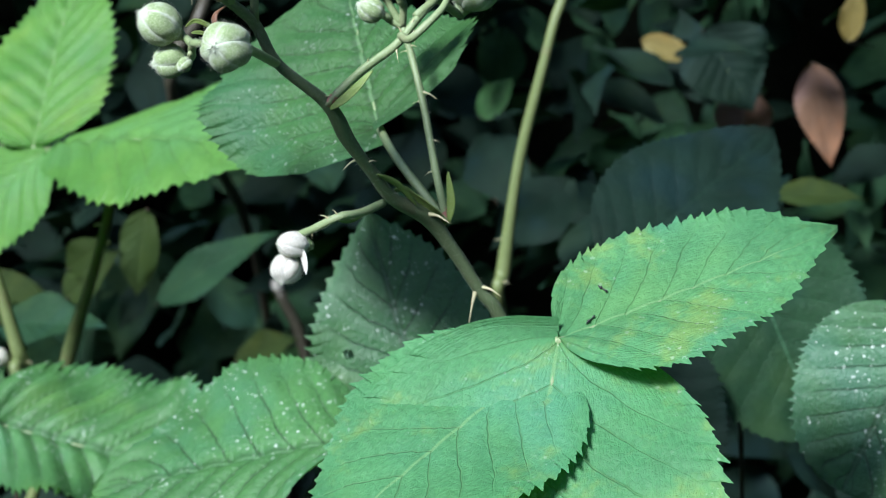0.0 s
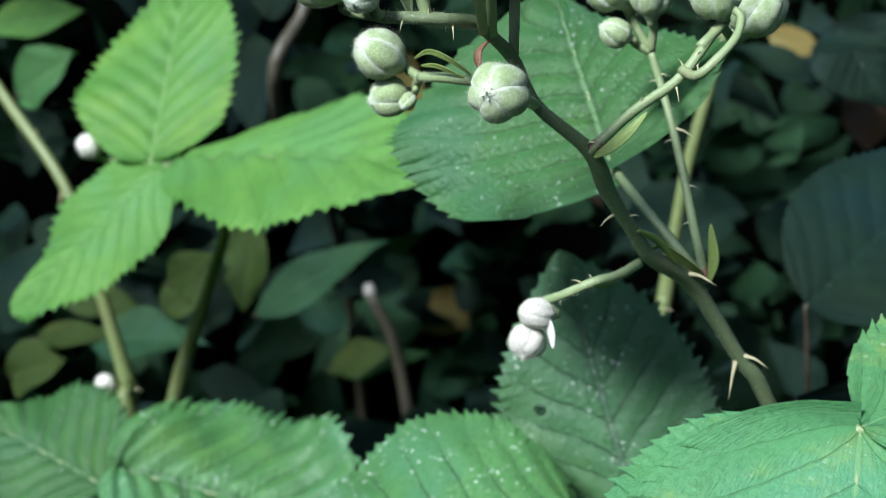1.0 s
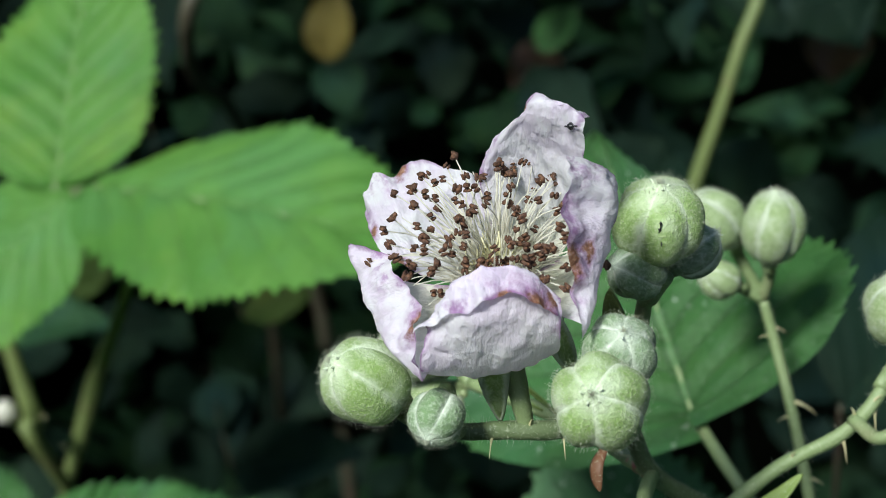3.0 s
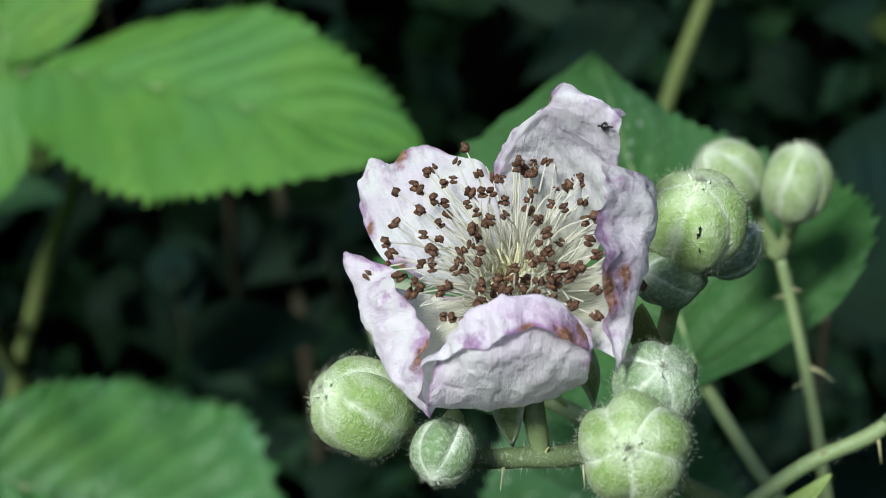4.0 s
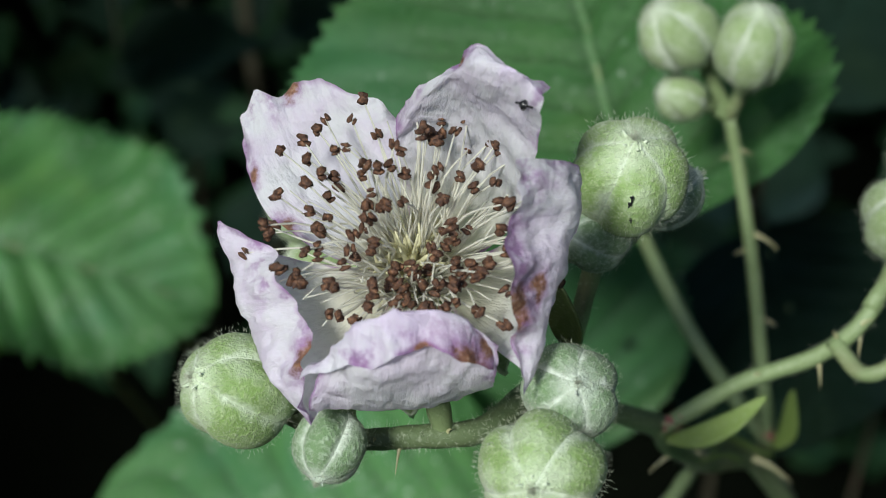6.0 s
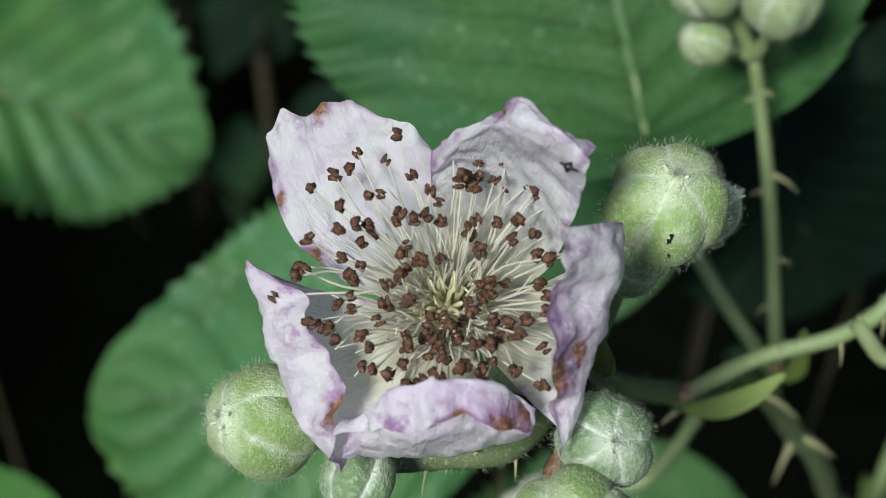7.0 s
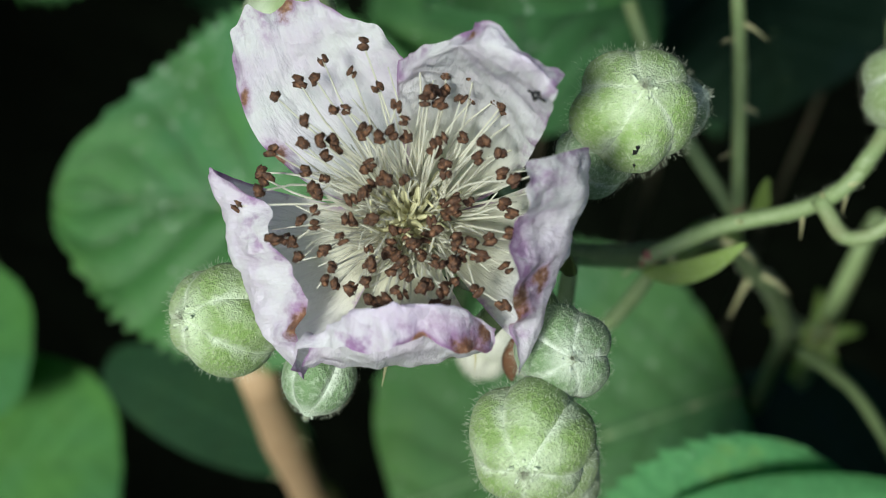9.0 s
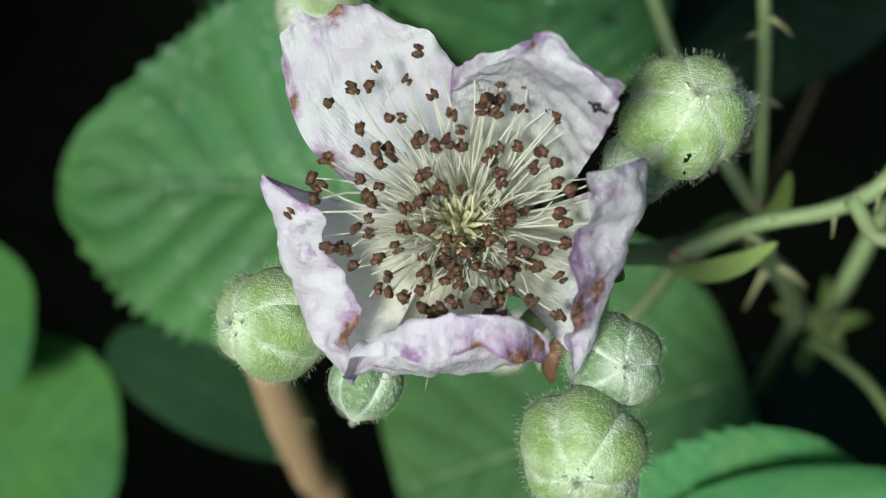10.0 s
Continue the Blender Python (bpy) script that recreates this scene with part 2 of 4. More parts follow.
def petal_material(name, patches):
    """Thin white petal flushed with lilac; patches: (across, along, size) of its withered brown spots."""
    m = Nodes(name, 0.5)
    o = m.obj()
    uv, u, v = m.uv()
    blotch = m.noise(o, 210.0, 3)
    flush = m.math('MULTIPLY', m.step(v, 0.25, 0.75), m.math('MULTIPLY', m.step(blotch, 0.32, 0.62), 0.85))
    c = m.mix(flush, (0.92, 0.91, 0.97), (0.86, 0.76, 0.94))
    streak = m.noise(uv, 7.0, 4, 0.6, (6.0, 0.7, 1.0))
    c = m.mix(m.math('MULTIPLY', m.step(streak, 0.5, 0.75), 0.18), c, (0.62, 0.48, 0.70))
    c = m.mix(m.step(v, 0.45, 0.10), c, (0.90, 0.87, 0.70))
    side = m.math('ABSOLUTE', m.math('SUBTRACT', m.math('MULTIPLY', u, 2.0), 1.0))
    rim = m.math('MAXIMUM', m.step(v, 0.80, 1.0), m.step(side, 0.82, 1.0))
    wet = m.noise(o, 430.0, 4, 0.65)
    stain = m.math('MULTIPLY', rim, m.step(wet, 0.47, 0.66))
    edge = m.math('MULTIPLY', m.math('MAXIMUM', m.step(v, 0.965, 1.0), m.step(side, 0.95, 1.0)), m.step(blotch, 0.42, 0.6))
    c = m.mix(m.math('MULTIPLY', m.math('MAXIMUM', stain, edge), 0.85), c, (0.36, 0.15, 0.42))
    fray = m.noise(o, 1100.0, 5, 0.7)
    tan = m.ramp(m.noise(o, 2200.0, 4), [(0.3, (0.16, 0.07, 0.04)), (0.5, (0.36, 0.17, 0.07)), (0.72, (0.62, 0.42, 0.26))])
    for pu, pv, size in patches:
        du = m.math('MULTIPLY', m.math('SUBTRACT', u, pu), 1.0 / size)
        dv = m.math('MULTIPLY', m.math('SUBTRACT', v, pv), 1.6 / size)
        far = m.math('SQRT', m.math('ADD', m.math('MULTIPLY', du, du), m.math('MULTIPLY', dv, dv)))
        far = m.math('ADD', far, m.math('MULTIPLY', m.math('SUBTRACT', wet, 0.5), 1.6))
        far = m.math('ADD', far, m.math('MULTIPLY', m.math('SUBTRACT', fray, 0.5), 2.6))
        c = m.mix(m.math('MULTIPLY', m.step(far, 1.7, 0.7), 0.55), c, (0.40, 0.19, 0.42))
        c = m.mix(m.math('MULTIPLY', m.step(far, 1.0, 0.35), 0.92), c, tan)
    m.colour(c)
    h = m.math('ADD', m.math('MULTIPLY', m.noise(uv, 10.0, 6, 0.62, (3.0, 1.6, 1.0)), 0.8), m.math('MULTIPLY', m.noise(o, 520.0, 4, 0.55), 0.8))
    folds = m.add("ShaderNodeTexVoronoi", Scale=330.0)
    folds.feature = 'DISTANCE_TO_EDGE'
    warp = m.add("ShaderNodeTexNoise", Scale=300.0, Detail=3.0)
    m.link(o, warp.inputs["Vector"])
    m.link(m.mix(0.006, o, warp.outputs["Color"], 'ADD'), folds.inputs["Vector"])
    h = m.math('ADD', h, m.math('MULTIPLY', m.step(folds.outputs["Distance"], 0.0, 0.35), 0.35))
    b = m.bump(h, 0.5, 0.0007)
    m.thin(c, 0.46, b)
    return m.mat


# soil is coloured near black so the ground reads as deep shade
soil = Nodes("soil_darkened_for_shade", 0.9)
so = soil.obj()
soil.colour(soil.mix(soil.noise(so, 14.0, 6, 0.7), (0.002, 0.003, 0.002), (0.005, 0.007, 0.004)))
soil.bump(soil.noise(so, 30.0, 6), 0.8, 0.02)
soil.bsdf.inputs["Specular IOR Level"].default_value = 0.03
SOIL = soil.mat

glass = Nodes("water", 0.02)
glass.bsdf.inputs["Transmission Weight"].default_value = 1.0
glass.bsdf.inputs["IOR"].default_value = 1.33
WATER = glass.mat

# ---- shape tools ----


def mesh_object(name, verts, faces, mat, parent=None, uvs=None, label="", smooth=True):
    """Links one mesh; uvs gives one pair for each vertex."""
    me = bpy.data.meshes.new(name)
    me.from_pydata([tuple(p) for p in verts], [], [tuple(f) for f in faces])
    if uvs is not None:
        idx = np.empty(len(me.loops), dtype=np.int32)
        me.loops.foreach_get("vertex_index", idx)
        layer = me.uv_layers.new(name="UVMap")
        layer.data.foreach_set("uv", np.asarray(uvs, dtype=np.float32)[idx].ravel())
    me.polygons.foreach_set("use_smooth", [smooth] * len(me.polygons))
    me.materials.append(mat)
    me.update()
    ob = new(name, me)
    if parent is not None:
        ob.parent = parent
    if label:
        tagged(ob, label)
    return ob


def anchor(name, place, label, category, group=""):
    """The Empty at the base of a thing, which its parts hang under."""
    e = new(name)
    e.location = place
    e.empty_display_size = 0.005
    return tagged(e, label, category, group)


def unit(v):
    v = np.asarray(v, dtype=float)
    return v / max(np.linalg.norm(v), 1e-12)


def smooth_line(points, per=6):
    """A Catmull-Rom line through the points."""
    p = [np.asarray(q, dtype=float) for q in points]
    p = [2 * p[0] - p[1]] + p + [2 * p[-1] - p[-2]]
    out = []
    for i in range(1, len(p) - 2):
        for k in range(per):
            t = k / per
            out.append(0.5 * (2 * p[i] + (p[i + 1] - p[i - 1]) * t + (2 * p[i - 1] - 5 * p[i] + 4 * p[i + 1] - p[i + 2]) * t ** 2
                              + (3 * p[i] - p[i - 1] - 3 * p[i + 1] + p[i + 2]) * t ** 3))
    out.append(p[-2])
    return np.array(out)


def tube(points, r0, r1, per=6, seg=10, knobs=(), rough=0.04, rng=None):
    """Verts and faces of a tapered stalk with closed ends; knobs: (share of the length, extra radius)."""
    line = smooth_line(points, per)
    n = len(line)
    tang = np.gradient(line, axis=0)
    side = unit(np.cross(tang[0], (0.31, 0.2, 0.93)))
    verts, faces = [], []
    for i in range(n):
        t = unit(tang[i])
        side = unit(side - t * np.dot(side, t))
        up = np.cross(t, side)
        s = i / (n - 1)
        r = r0 + (r1 - r0) * s
        for at, more in knobs:
            r += more * math.exp(-((s - at) / 0.05) ** 2)
        for k in range(seg):
            a = 2 * math.pi * k / seg
            q = r * (1 + rough * math.sin(3 * a + 9 * s) + rough * math.sin(40 * s + 2 * a))
            verts.append(line[i] + side * q * math.cos(a) + up * q * math.sin(a))
    for i in range(n - 1):
        for k in range(seg):
            a, b = i * seg + k, i * seg + (k + 1) % seg
            faces.append((a, b, b + seg, a + seg))
    faces.append(tuple(range(seg - 1, -1, -1)))
    faces.append(tuple((n - 1) * seg + k for k in range(seg)))
    return np.array(verts), faces, line


def hairs(name, roots, ways, length, width, mat, parent, rng):
    """Many fine hairs, each a slim bent spike, as one mesh."""
    verts, faces = [], []
    for p, w in zip(roots, ways):
        w = unit(np.asarray(w) + rng.normal(0, 0.35, 3))
        s = unit(np.cross(w, rng.normal(0, 1, 3))) * width
        e = length * rng.uniform(0.5, 1.25)
        k = len(verts)
        bend = rng.normal(0, 0.18, 3) * e
        t = np.cross(w, s)
        verts += [p + s, p - 0.5 * s + 0.87 * t, p - 0.5 * s - 0.87 * t,
                  p + w * e * 0.55 + bend * 0.4 + s * 0.6, p + w * e * 0.55 + bend * 0.4 - 0.3 * s + 0.5 * t, p + w * e * 0.55 + bend * 0.4 - 0.3 * s - 0.5 * t,
                  p + w * e + bend]
        for a, b in ((0, 1), (1, 2), (2, 0)):
            faces += [(k + a, k + b, k + 3 + b, k + 3 + a), (k + 3 + a, k + 3 + b, k + 6)]
    ob = mesh_object(name, verts, faces, mat, parent)
    return tagged(ob, kind="stuff")


def thorn(parent, at, way, length, width, bend=(0, 0, -0.3), mat=None):
    """A hooked prickle with a broad foot."""
    way = unit(way)
    end = np.asarray(at) + way * length + np.asarray(bend) * length
    mid = np.asarray(at) + way * length * 0.5 + np.asarray(bend) * length * 0.15
    v, f, _ = tube([np.asarray(at) - way * width * 0.5, np.asarray(at) + way * length * 0.15, mid, end], width, width * 0.06, 3, 7, rough=0.0)
    return mesh_object("thorn", v, f, mat or THORN, parent)


def stalk(name, points, r0, r1, mat, label, category, thorns=(), knobs=(), fuzz=0, seed=1, red=None):
    """A cane or stalk standing for itself, with its thorns, its red node and its short hairs."""
    rng = np.random.default_rng(seed)
    root = anchor(name, points[0], label, category)
    o = np.asarray(points[0], dtype=float)
    v, f, line = tube([np.asarray(p) - o for p in points], r0, r1, knobs=knobs)
    mesh_object("stem", v, f, mat, root)
    n = len(line)
    for s, way, length in thorns:
        i = min(n - 1, int(s * (n - 1)))
        r = r0 + (r1 - r0) * s
        thorn(root, line[i] + unit(way) * r * 0.8, way, length, length * 0.125)
    if red is not None:
        i = max(1, min(n - 2, int(red * (n - 1))))
        r = (r0 + (r1 - r0) * red) * 1.05
        d = unit(line[i + 1] - line[i - 1]) * r * 1.6
        v, f, _ = tube([line[i] - d, line[i] - d * 0.3, line[i] + d * 0.4, line[i] + d], r * 0.95, r * 0.92, 3, 10, knobs=((0.5, r * 0.22),))
        mesh_object("node", v, f, RED, root, label="reddish swollen node")
    if fuzz:
        roots, ways = [], []
        for _ in range(fuzz):
            i = rng.integers(1, n - 1)
            t = unit(line[i + 1] - line[i - 1])
            w = unit(np.cross(t, rng.normal(0, 1, 3)))
            roots.append(line[i] + (line[i + 1] - line[i]) * rng.uniform() + w * (r0 + (r1 - r0) * i / n) * 0.95)
            ways.append(w)
        hairs("hairs", roots, ways, 0.0006, 0.000012, HAIR, root, rng)
    return root


def leaf(label, base, tip, normal, width, mat, fold=0.10, droop=0.08, quilt=0.010, wave=0.02, teeth=24, tooth=0.045, widest=0.42,
         seed=1, name="bramble_leaf", category="leaf", group="bramble leaves", petiole=None, petiole_r=0.0009, notch=0.0, flare=1.0, petiole_mat=None, skew=0.0, drip=0.0, lean=0.0):
    """A toothed leaf with sunken veins: blade, midrib and, where it shows, its leaf stalk."""
    rng = np.random.default_rng(seed)
    base, tip = np.asarray(base, dtype=float), np.asarray(tip, dtype=float)
    root = anchor(name, base, label, category, group)
    d = tip - base
    length = np.linalg.norm(d)
    ex = d / length
    ez = unit(np.asarray(normal) - ex * np.dot(normal, ex))
    ey = np.cross(ez, ex)
    nu, nv = teeth * 8 + 1, 27
    peak = widest ** (0.62 * flare) * (1 - widest) ** (0.62 * flare * (1 - widest) / widest)
    ph = rng.uniform(0, 6.28, 6)
    u = np.linspace(0, 1, nu)[:, None]
    v = np.linspace(-1, 1, nv)[None, :]
    av = np.abs(v)
    half = 0.5 * width * (u ** (0.62 * flare) * (1 - u) ** (0.62 * flare * (1 - widest) / widest)) / peak
    half = half * (1 + 0.03 * np.sin(7 * u + ph[0]) * np.sign(v)) * (1 + (skew + lean * (u - 0.4)) * np.sign(v))
    run = u + 0.010 * np.sin(11 * u + ph[4] + 2 * np.sign(v)) + 0.006 * np.sin(29 * u + ph[5] - np.sign(v))
    place = np.clip(run * teeth, 0, teeth + 0.999)
    f1, f2 = place % 1.0, (place * 2.0 + 0.35) % 1.0
    saw = np.minimum(f1 / 0.66, (1 - f1) / 0.34) * 0.72 + np.minimum(f2 / 0.66, (1 - f2) / 0.34) * 0.28
    size = rng.uniform(0.5, 1.35, (2, teeth + 2))
    big = np.where(v < 0, size[0][place.astype(int)], size[1][place.astype(int)])
    out = 1 + 2.2 * tooth * (saw - 0.45) * big * av ** 10 * (u > 0.03)
    x = (u + drip * u ** 24) * length + tooth * 0.48 * width * (saw - 0.5) * big * av ** 10 * (u < 0.97) * (u > 0.03) - notch * width * av ** 2 * (1 - u) ** 5
    y = v * half * out
    p = (u - SLANT * av ** 0.85) * VEINS
    ribs = np.abs(np.sin(np.pi * p)) ** 0.7
    body = np.minimum(1, half / (0.2 * width))
    z = quilt * width * ribs * (1 - av ** 3 * 0.5) * body - quilt * 1.1 * width * np.exp(-(v / 0.07) ** 2) * body
    z = z + fold * half * av ** 1.4 - droop * length * ((u - 0.15) ** 2 - 0.7 * u)
    z = z + wave * width * (np.sin(5.2 * u + ph[1] + 1.4 * v) * av + 0.6 * np.sin(9 * u + ph[2]) * av ** 2 * np.sign(v) + 0.4 * np.sin(15 * u + 4 * v + ph[3]) * av ** 2)
    P = x[..., None] * ex + y[..., None] * ey + z[..., None] * ez
    verts = P.reshape(-1, 3)
    uvs = np.stack([np.broadcast_to(u, x.shape), np.broadcast_to((v + 1) / 2, x.shape)], -1).reshape(-1, 2)
    faces = [(i * nv + k, (i + 1) * nv + k, (i + 1) * nv + k + 1, i * nv + k + 1) for i in range(nu - 1) for k in range(nv - 1)]
    blade = mesh_object("blade", verts, faces, mat, root, uvs)
    mid = [P[i, nv // 2] - ez * length * 0.0100 for i in range(0, int(nu * 0.96), max(1, nu // 12))]
    v2, f2, _ = tube(mid, length * 0.008, length * 0.002, 3, 6)
    mesh_object("midrib", v2, f2, STALK if mat not in (LEAF_SHADE, LEAF_OLD, LEAF_BROWN) else STEM, root)
    if petiole is not None:
        if petiole == "down":
            petiole = [base + np.array(q) for q in ((0, 0.003, -0.008), (0, 0.005, -0.02), (0, 0.008, -0.05), (0, 0.012, -0.12), (0, 0.02, -0.3))] + [np.array((base[0], base[1] + 0.02, 0.0))]
            # added stalk to the ground, coloured dark to sink into the shade
            petiole_mat = STEM_DARK
        pts = [np.asarray(q) - base for q in petiole]
        v3, f3, _ = tube([mid[1] * 0.4 - ez * petiole_r * 1.4, -ez * petiole_r] + pts, petiole_r * 0.8, petiole_r, 5, 8)
        mesh_object("leaf_stalk", v3, f3, petiole_mat or STALK, root)
    return root


def bud(label, centre, axis, r, tall=1.1, seed=1, mat=None, hair=320, foot=None, foot_r=0.0008, twist=0.35, group="flower buds"):
    """A closed flower bud: five felted sepals round a core, their small points, hairs and the stalk."""
    rng = np.random.default_rng(seed)
    mat = mat or FELT
    ax = unit(axis)
    centre = np.asarray(centre, dtype=float)
    root = anchor("flower_bud", centre - ax * r * tall, label, "bud", group)
    o = centre - ax * r * tall
    sx = unit(np.cross(ax, (0.3, 0.9, 0.2)))
    sy = np.cross(ax, sx)
    roots, ways = [], []
    turn0, lump = rng.uniform(0, 6.28), rng.uniform(0.02, 0.05)
    nth, nph = 16, 13
    for k in range(5):
        verts, uvs = [], []
        push = rng.uniform(-0.03, 0.05)
        for i in range(nth):
            s = i / (nth - 1)
            th = 0.12 + s * (math.pi - 0.14)
            rad = math.sin(th) ** 0.8
            for j in range(nph):
                q = j / (nph - 1)
                a = turn0 + 2 * math.pi * (k + q * 1.16) / 5 + twist * s
                e = 2 * q - 1
                puff = 0.93 + push + 0.15 * math.cos(e * 1.5) - 0.09 * abs(e) ** 3 + 0.03 * math.exp(-((q - 0.96) / 0.06) ** 2) + 0.02 * q + lump * math.sin(2.6 * s + 1.7 * e + k)
                puff += 0.018 * math.sin(7 * a + 5 * s + k)
                nib = 0.16 * max(0.0, s - 0.93) / 0.07
                c = ax * (-math.cos(th) * tall + nib) * r + (sx * math.cos(a) + sy * math.sin(a)) * (rad * r * puff)
                verts.append(c + ax * r * tall)
                uvs.append((q, s))
                for _ in range(int(hair / 150.0 + rng.uniform())):
                    roots.append(c + ax * r * tall + rng.normal(0, 0.05, 3) * r)
                    ways.append(unit(c) + ax * 0.3)
        faces = [(i * nph + j, i * nph + j + 1, (i + 1) * nph + j + 1, (i + 1) * nph + j) for i in range(nth - 1) for j in range(nph - 1)]
        mesh_object("sepal", verts, faces, mat, root, uvs)
        a = turn0 + 2 * math.pi * (k + 0.6) / 5 + twist
        way = ax + 0.7 * (sx * math.cos(a) + sy * math.sin(a))
        start = ax * r * tall * 1.98 + 0.12 * r * (sx * math.cos(a) + sy * math.sin(a))
        v, f, _ = tube([start - ax * 0.2 * r, start, start + unit(way) * r * rng.uniform(0.12, 0.3)], r * 0.09, r * 0.02, 3, 6)
        mesh_object("sepal_tip", v, f, mat, root)
    # collar under the bud
    v, f, _ = tube([-ax * r * 0.25, ax * r * 0.02, ax * r * 0.3], r * 0.26, r * 0.55, 3, 12)
    mesh_object("collar", v, f, mat, root, np.zeros((len(v), 2)) + 0.5)
    if hair:
        hairs("hairs", roots, ways, r * 0.085, r * 0.0036, HAIR, root, rng)
    if foot is not None:
        pts = [np.asarray(q, dtype=float) - o for q in foot]
        v, f, line = tube([np.zeros(3), -ax * r * 0.35] + pts, foot_r * 1.1, foot_r, 5, 8)
        mesh_object("flower_stalk", v, f, STALK, root)
        rr, ww = [], []
        for _ in range(int(hair * 0.5)):
            i = rng.integers(0, len(line) - 1)
            w = unit(rng.normal(0, 1, 3))
            rr.append(line[i] + (line[i + 1] - line[i]) * rng.uniform() + w * foot_r * 0.7)
            ww.append(w)
        if rr:
            hairs("stalk_hairs", rr, ww, r * 0.15, r * 0.004, HAIR, root, rng)
    return root

# ---- ground and hedge ----


def ground_sheet():
    rng = np.random.default_rng(3)
    n = 40
    xs = np.concatenate([-np.geomspace(60, 0.5, n // 2), np.geomspace(0.5, 60, n // 2)])
    verts = [(x, y, 0.03 * rng.normal() if abs(x) < 3 and abs(y) < 3 else 0.1 * rng.normal()) for x in xs for y in xs]
    m = len(xs)
    faces = [(i * m + k, (i + 1) * m + k, (i + 1) * m + k + 1, i * m + k + 1) for i in range(m - 1) for k in range(m - 1)]
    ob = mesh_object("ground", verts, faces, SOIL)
    return tagged(ob, "leaf-mould ground under the brambles, darkened in colour as if in shade", "ground", kind="structure")


ground_sheet()


def far_leaves(name, label, count, box, size, mat, seed, tilt=(0, -0.5, 0.8), keep=None):
    """A mass of simple folded leaves, as one mesh."""
    rng = np.random.default_rng(seed)
    verts, faces, uvs = [], [], []
    prof = [(0.0, 0.015), (0.06, 0.11), (0.16, 0.21), (0.3, 0.29), (0.42, 0.30), (0.56, 0.25), (0.7, 0.17), (0.83, 0.085), (0.93, 0.03), (1.0, 0.0)]
    lo, hi = np.array(box[0]), np.array(box[1])
    done = 0
    while done < count:
        p = lo + (hi - lo) * rng.uniform(0, 1, 3)
        if keep is not None and not keep(p):
            continue
        done += 1
        s = size * rng.uniform(0.6, 1.35)
        nrm = unit(np.array(tilt) + rng.normal(0, 0.55, 3))
        ex = unit(np.cross(nrm, rng.normal(0, 1, 3)))
        ey = np.cross(nrm, ex)
        bend = rng.uniform(0.05, 0.3)
        k0 = len(verts)
        for u, w in prof:
            for q in (-1, -0.55, 0, 0.55, 1):
                z = 0.2 * w * abs(q) - bend * u * u + 0.03 * math.sin(8 * u + 3 * q)
                ww = w * (1 + 0.05 * ((len(verts) * 7) % 3 - 1) * (abs(q) == 1))
                verts.append(p + (ex * (u - 0.5) + ey * ww * q * 0.9 + nrm * z) * s)
                uvs.append((u, (q + 1) / 2))
        for i in range(len(prof) - 1):
            for k in range(4):
                a = k0 + i * 5 + k
                faces.append((a, a + 5, a + 6, a + 1))
    ob = mesh_object(name, verts, faces, mat, None, uvs)
    return tagged(ob, label, "foliage", kind="stuff")



def closing_ring():
    """Added near-black ring behind, beside and opposite; closes the place against sky and horizon."""
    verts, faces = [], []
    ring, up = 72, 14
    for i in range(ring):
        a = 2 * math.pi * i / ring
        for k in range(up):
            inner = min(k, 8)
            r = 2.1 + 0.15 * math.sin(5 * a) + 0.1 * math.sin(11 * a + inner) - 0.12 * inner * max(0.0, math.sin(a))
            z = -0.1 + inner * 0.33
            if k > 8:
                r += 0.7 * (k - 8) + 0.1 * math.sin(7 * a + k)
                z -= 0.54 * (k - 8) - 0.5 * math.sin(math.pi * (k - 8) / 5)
            # lower towards the sun so that the ring does not block it
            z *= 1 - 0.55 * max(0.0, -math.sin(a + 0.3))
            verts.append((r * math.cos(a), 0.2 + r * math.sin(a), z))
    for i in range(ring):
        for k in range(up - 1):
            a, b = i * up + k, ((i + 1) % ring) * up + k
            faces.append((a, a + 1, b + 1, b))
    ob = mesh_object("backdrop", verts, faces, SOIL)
    return tagged(ob, "near-black ring added round the brambles to close off the light", "bank", kind="structure")


closing_ring()
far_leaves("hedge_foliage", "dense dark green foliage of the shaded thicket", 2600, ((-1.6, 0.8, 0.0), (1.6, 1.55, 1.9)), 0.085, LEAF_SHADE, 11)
far_leaves("thicket_foliage", "dim green leaves scattered in the shaded thicket", 560, ((-0.55, 0.52, 0.45), (0.45, 0.9, 1.0)), 0.052, LEAF_DEEP_SHADE, 12, (0, -0.6, 0.7), lambda p: not (-0.25 < p[0] < -0.08 and p[1] < 0.70 and 0.68 < p[2] < 0.86))
# lighter leaf colour stands in for patches of sun in the thicket
far_leaves("painted_dapple_foliage", "leaves deep in the thicket, coloured lighter as if sunlit", 170, ((-0.24, 0.66, 0.74), (0.30, 0.80, 1.02)), 0.040, LEAF_SHADE, 14, (0.1, -0.6, 0.5))
# unseen leaves added overhead to keep sun and sky off the thicket
far_leaves("unseen_overhang", "unseen leaves added overhead to shade the thicket", 1900, ((-1.7, 0.30, 1.04), (1.7, 1.7, 1.6)), 0.10, LEAF_SHADE, 13, (0, 0, 1))
# unseen leaves behind the camera, cut low so the sun clears them
far_leaves("unseen_near_foliage", "unseen leaves added behind the camera to block low light", 5200, ((-1.7, -1.5, 0.0), (1.7, -0.42, 1.36)), 0.10, LEAF_SHADE, 15, keep=lambda p: p[2] < 0.90 - 0.45 * p[1])
# unseen leaves at both sides, added to cut the side light
far_leaves("unseen_side_foliage", "unseen leaves added beside the brambles to block side light", 1500, ((-1.7, -0.8, 0.0), (-0.8, 0.8, 1.8)), 0.10, LEAF_SHADE, 16)
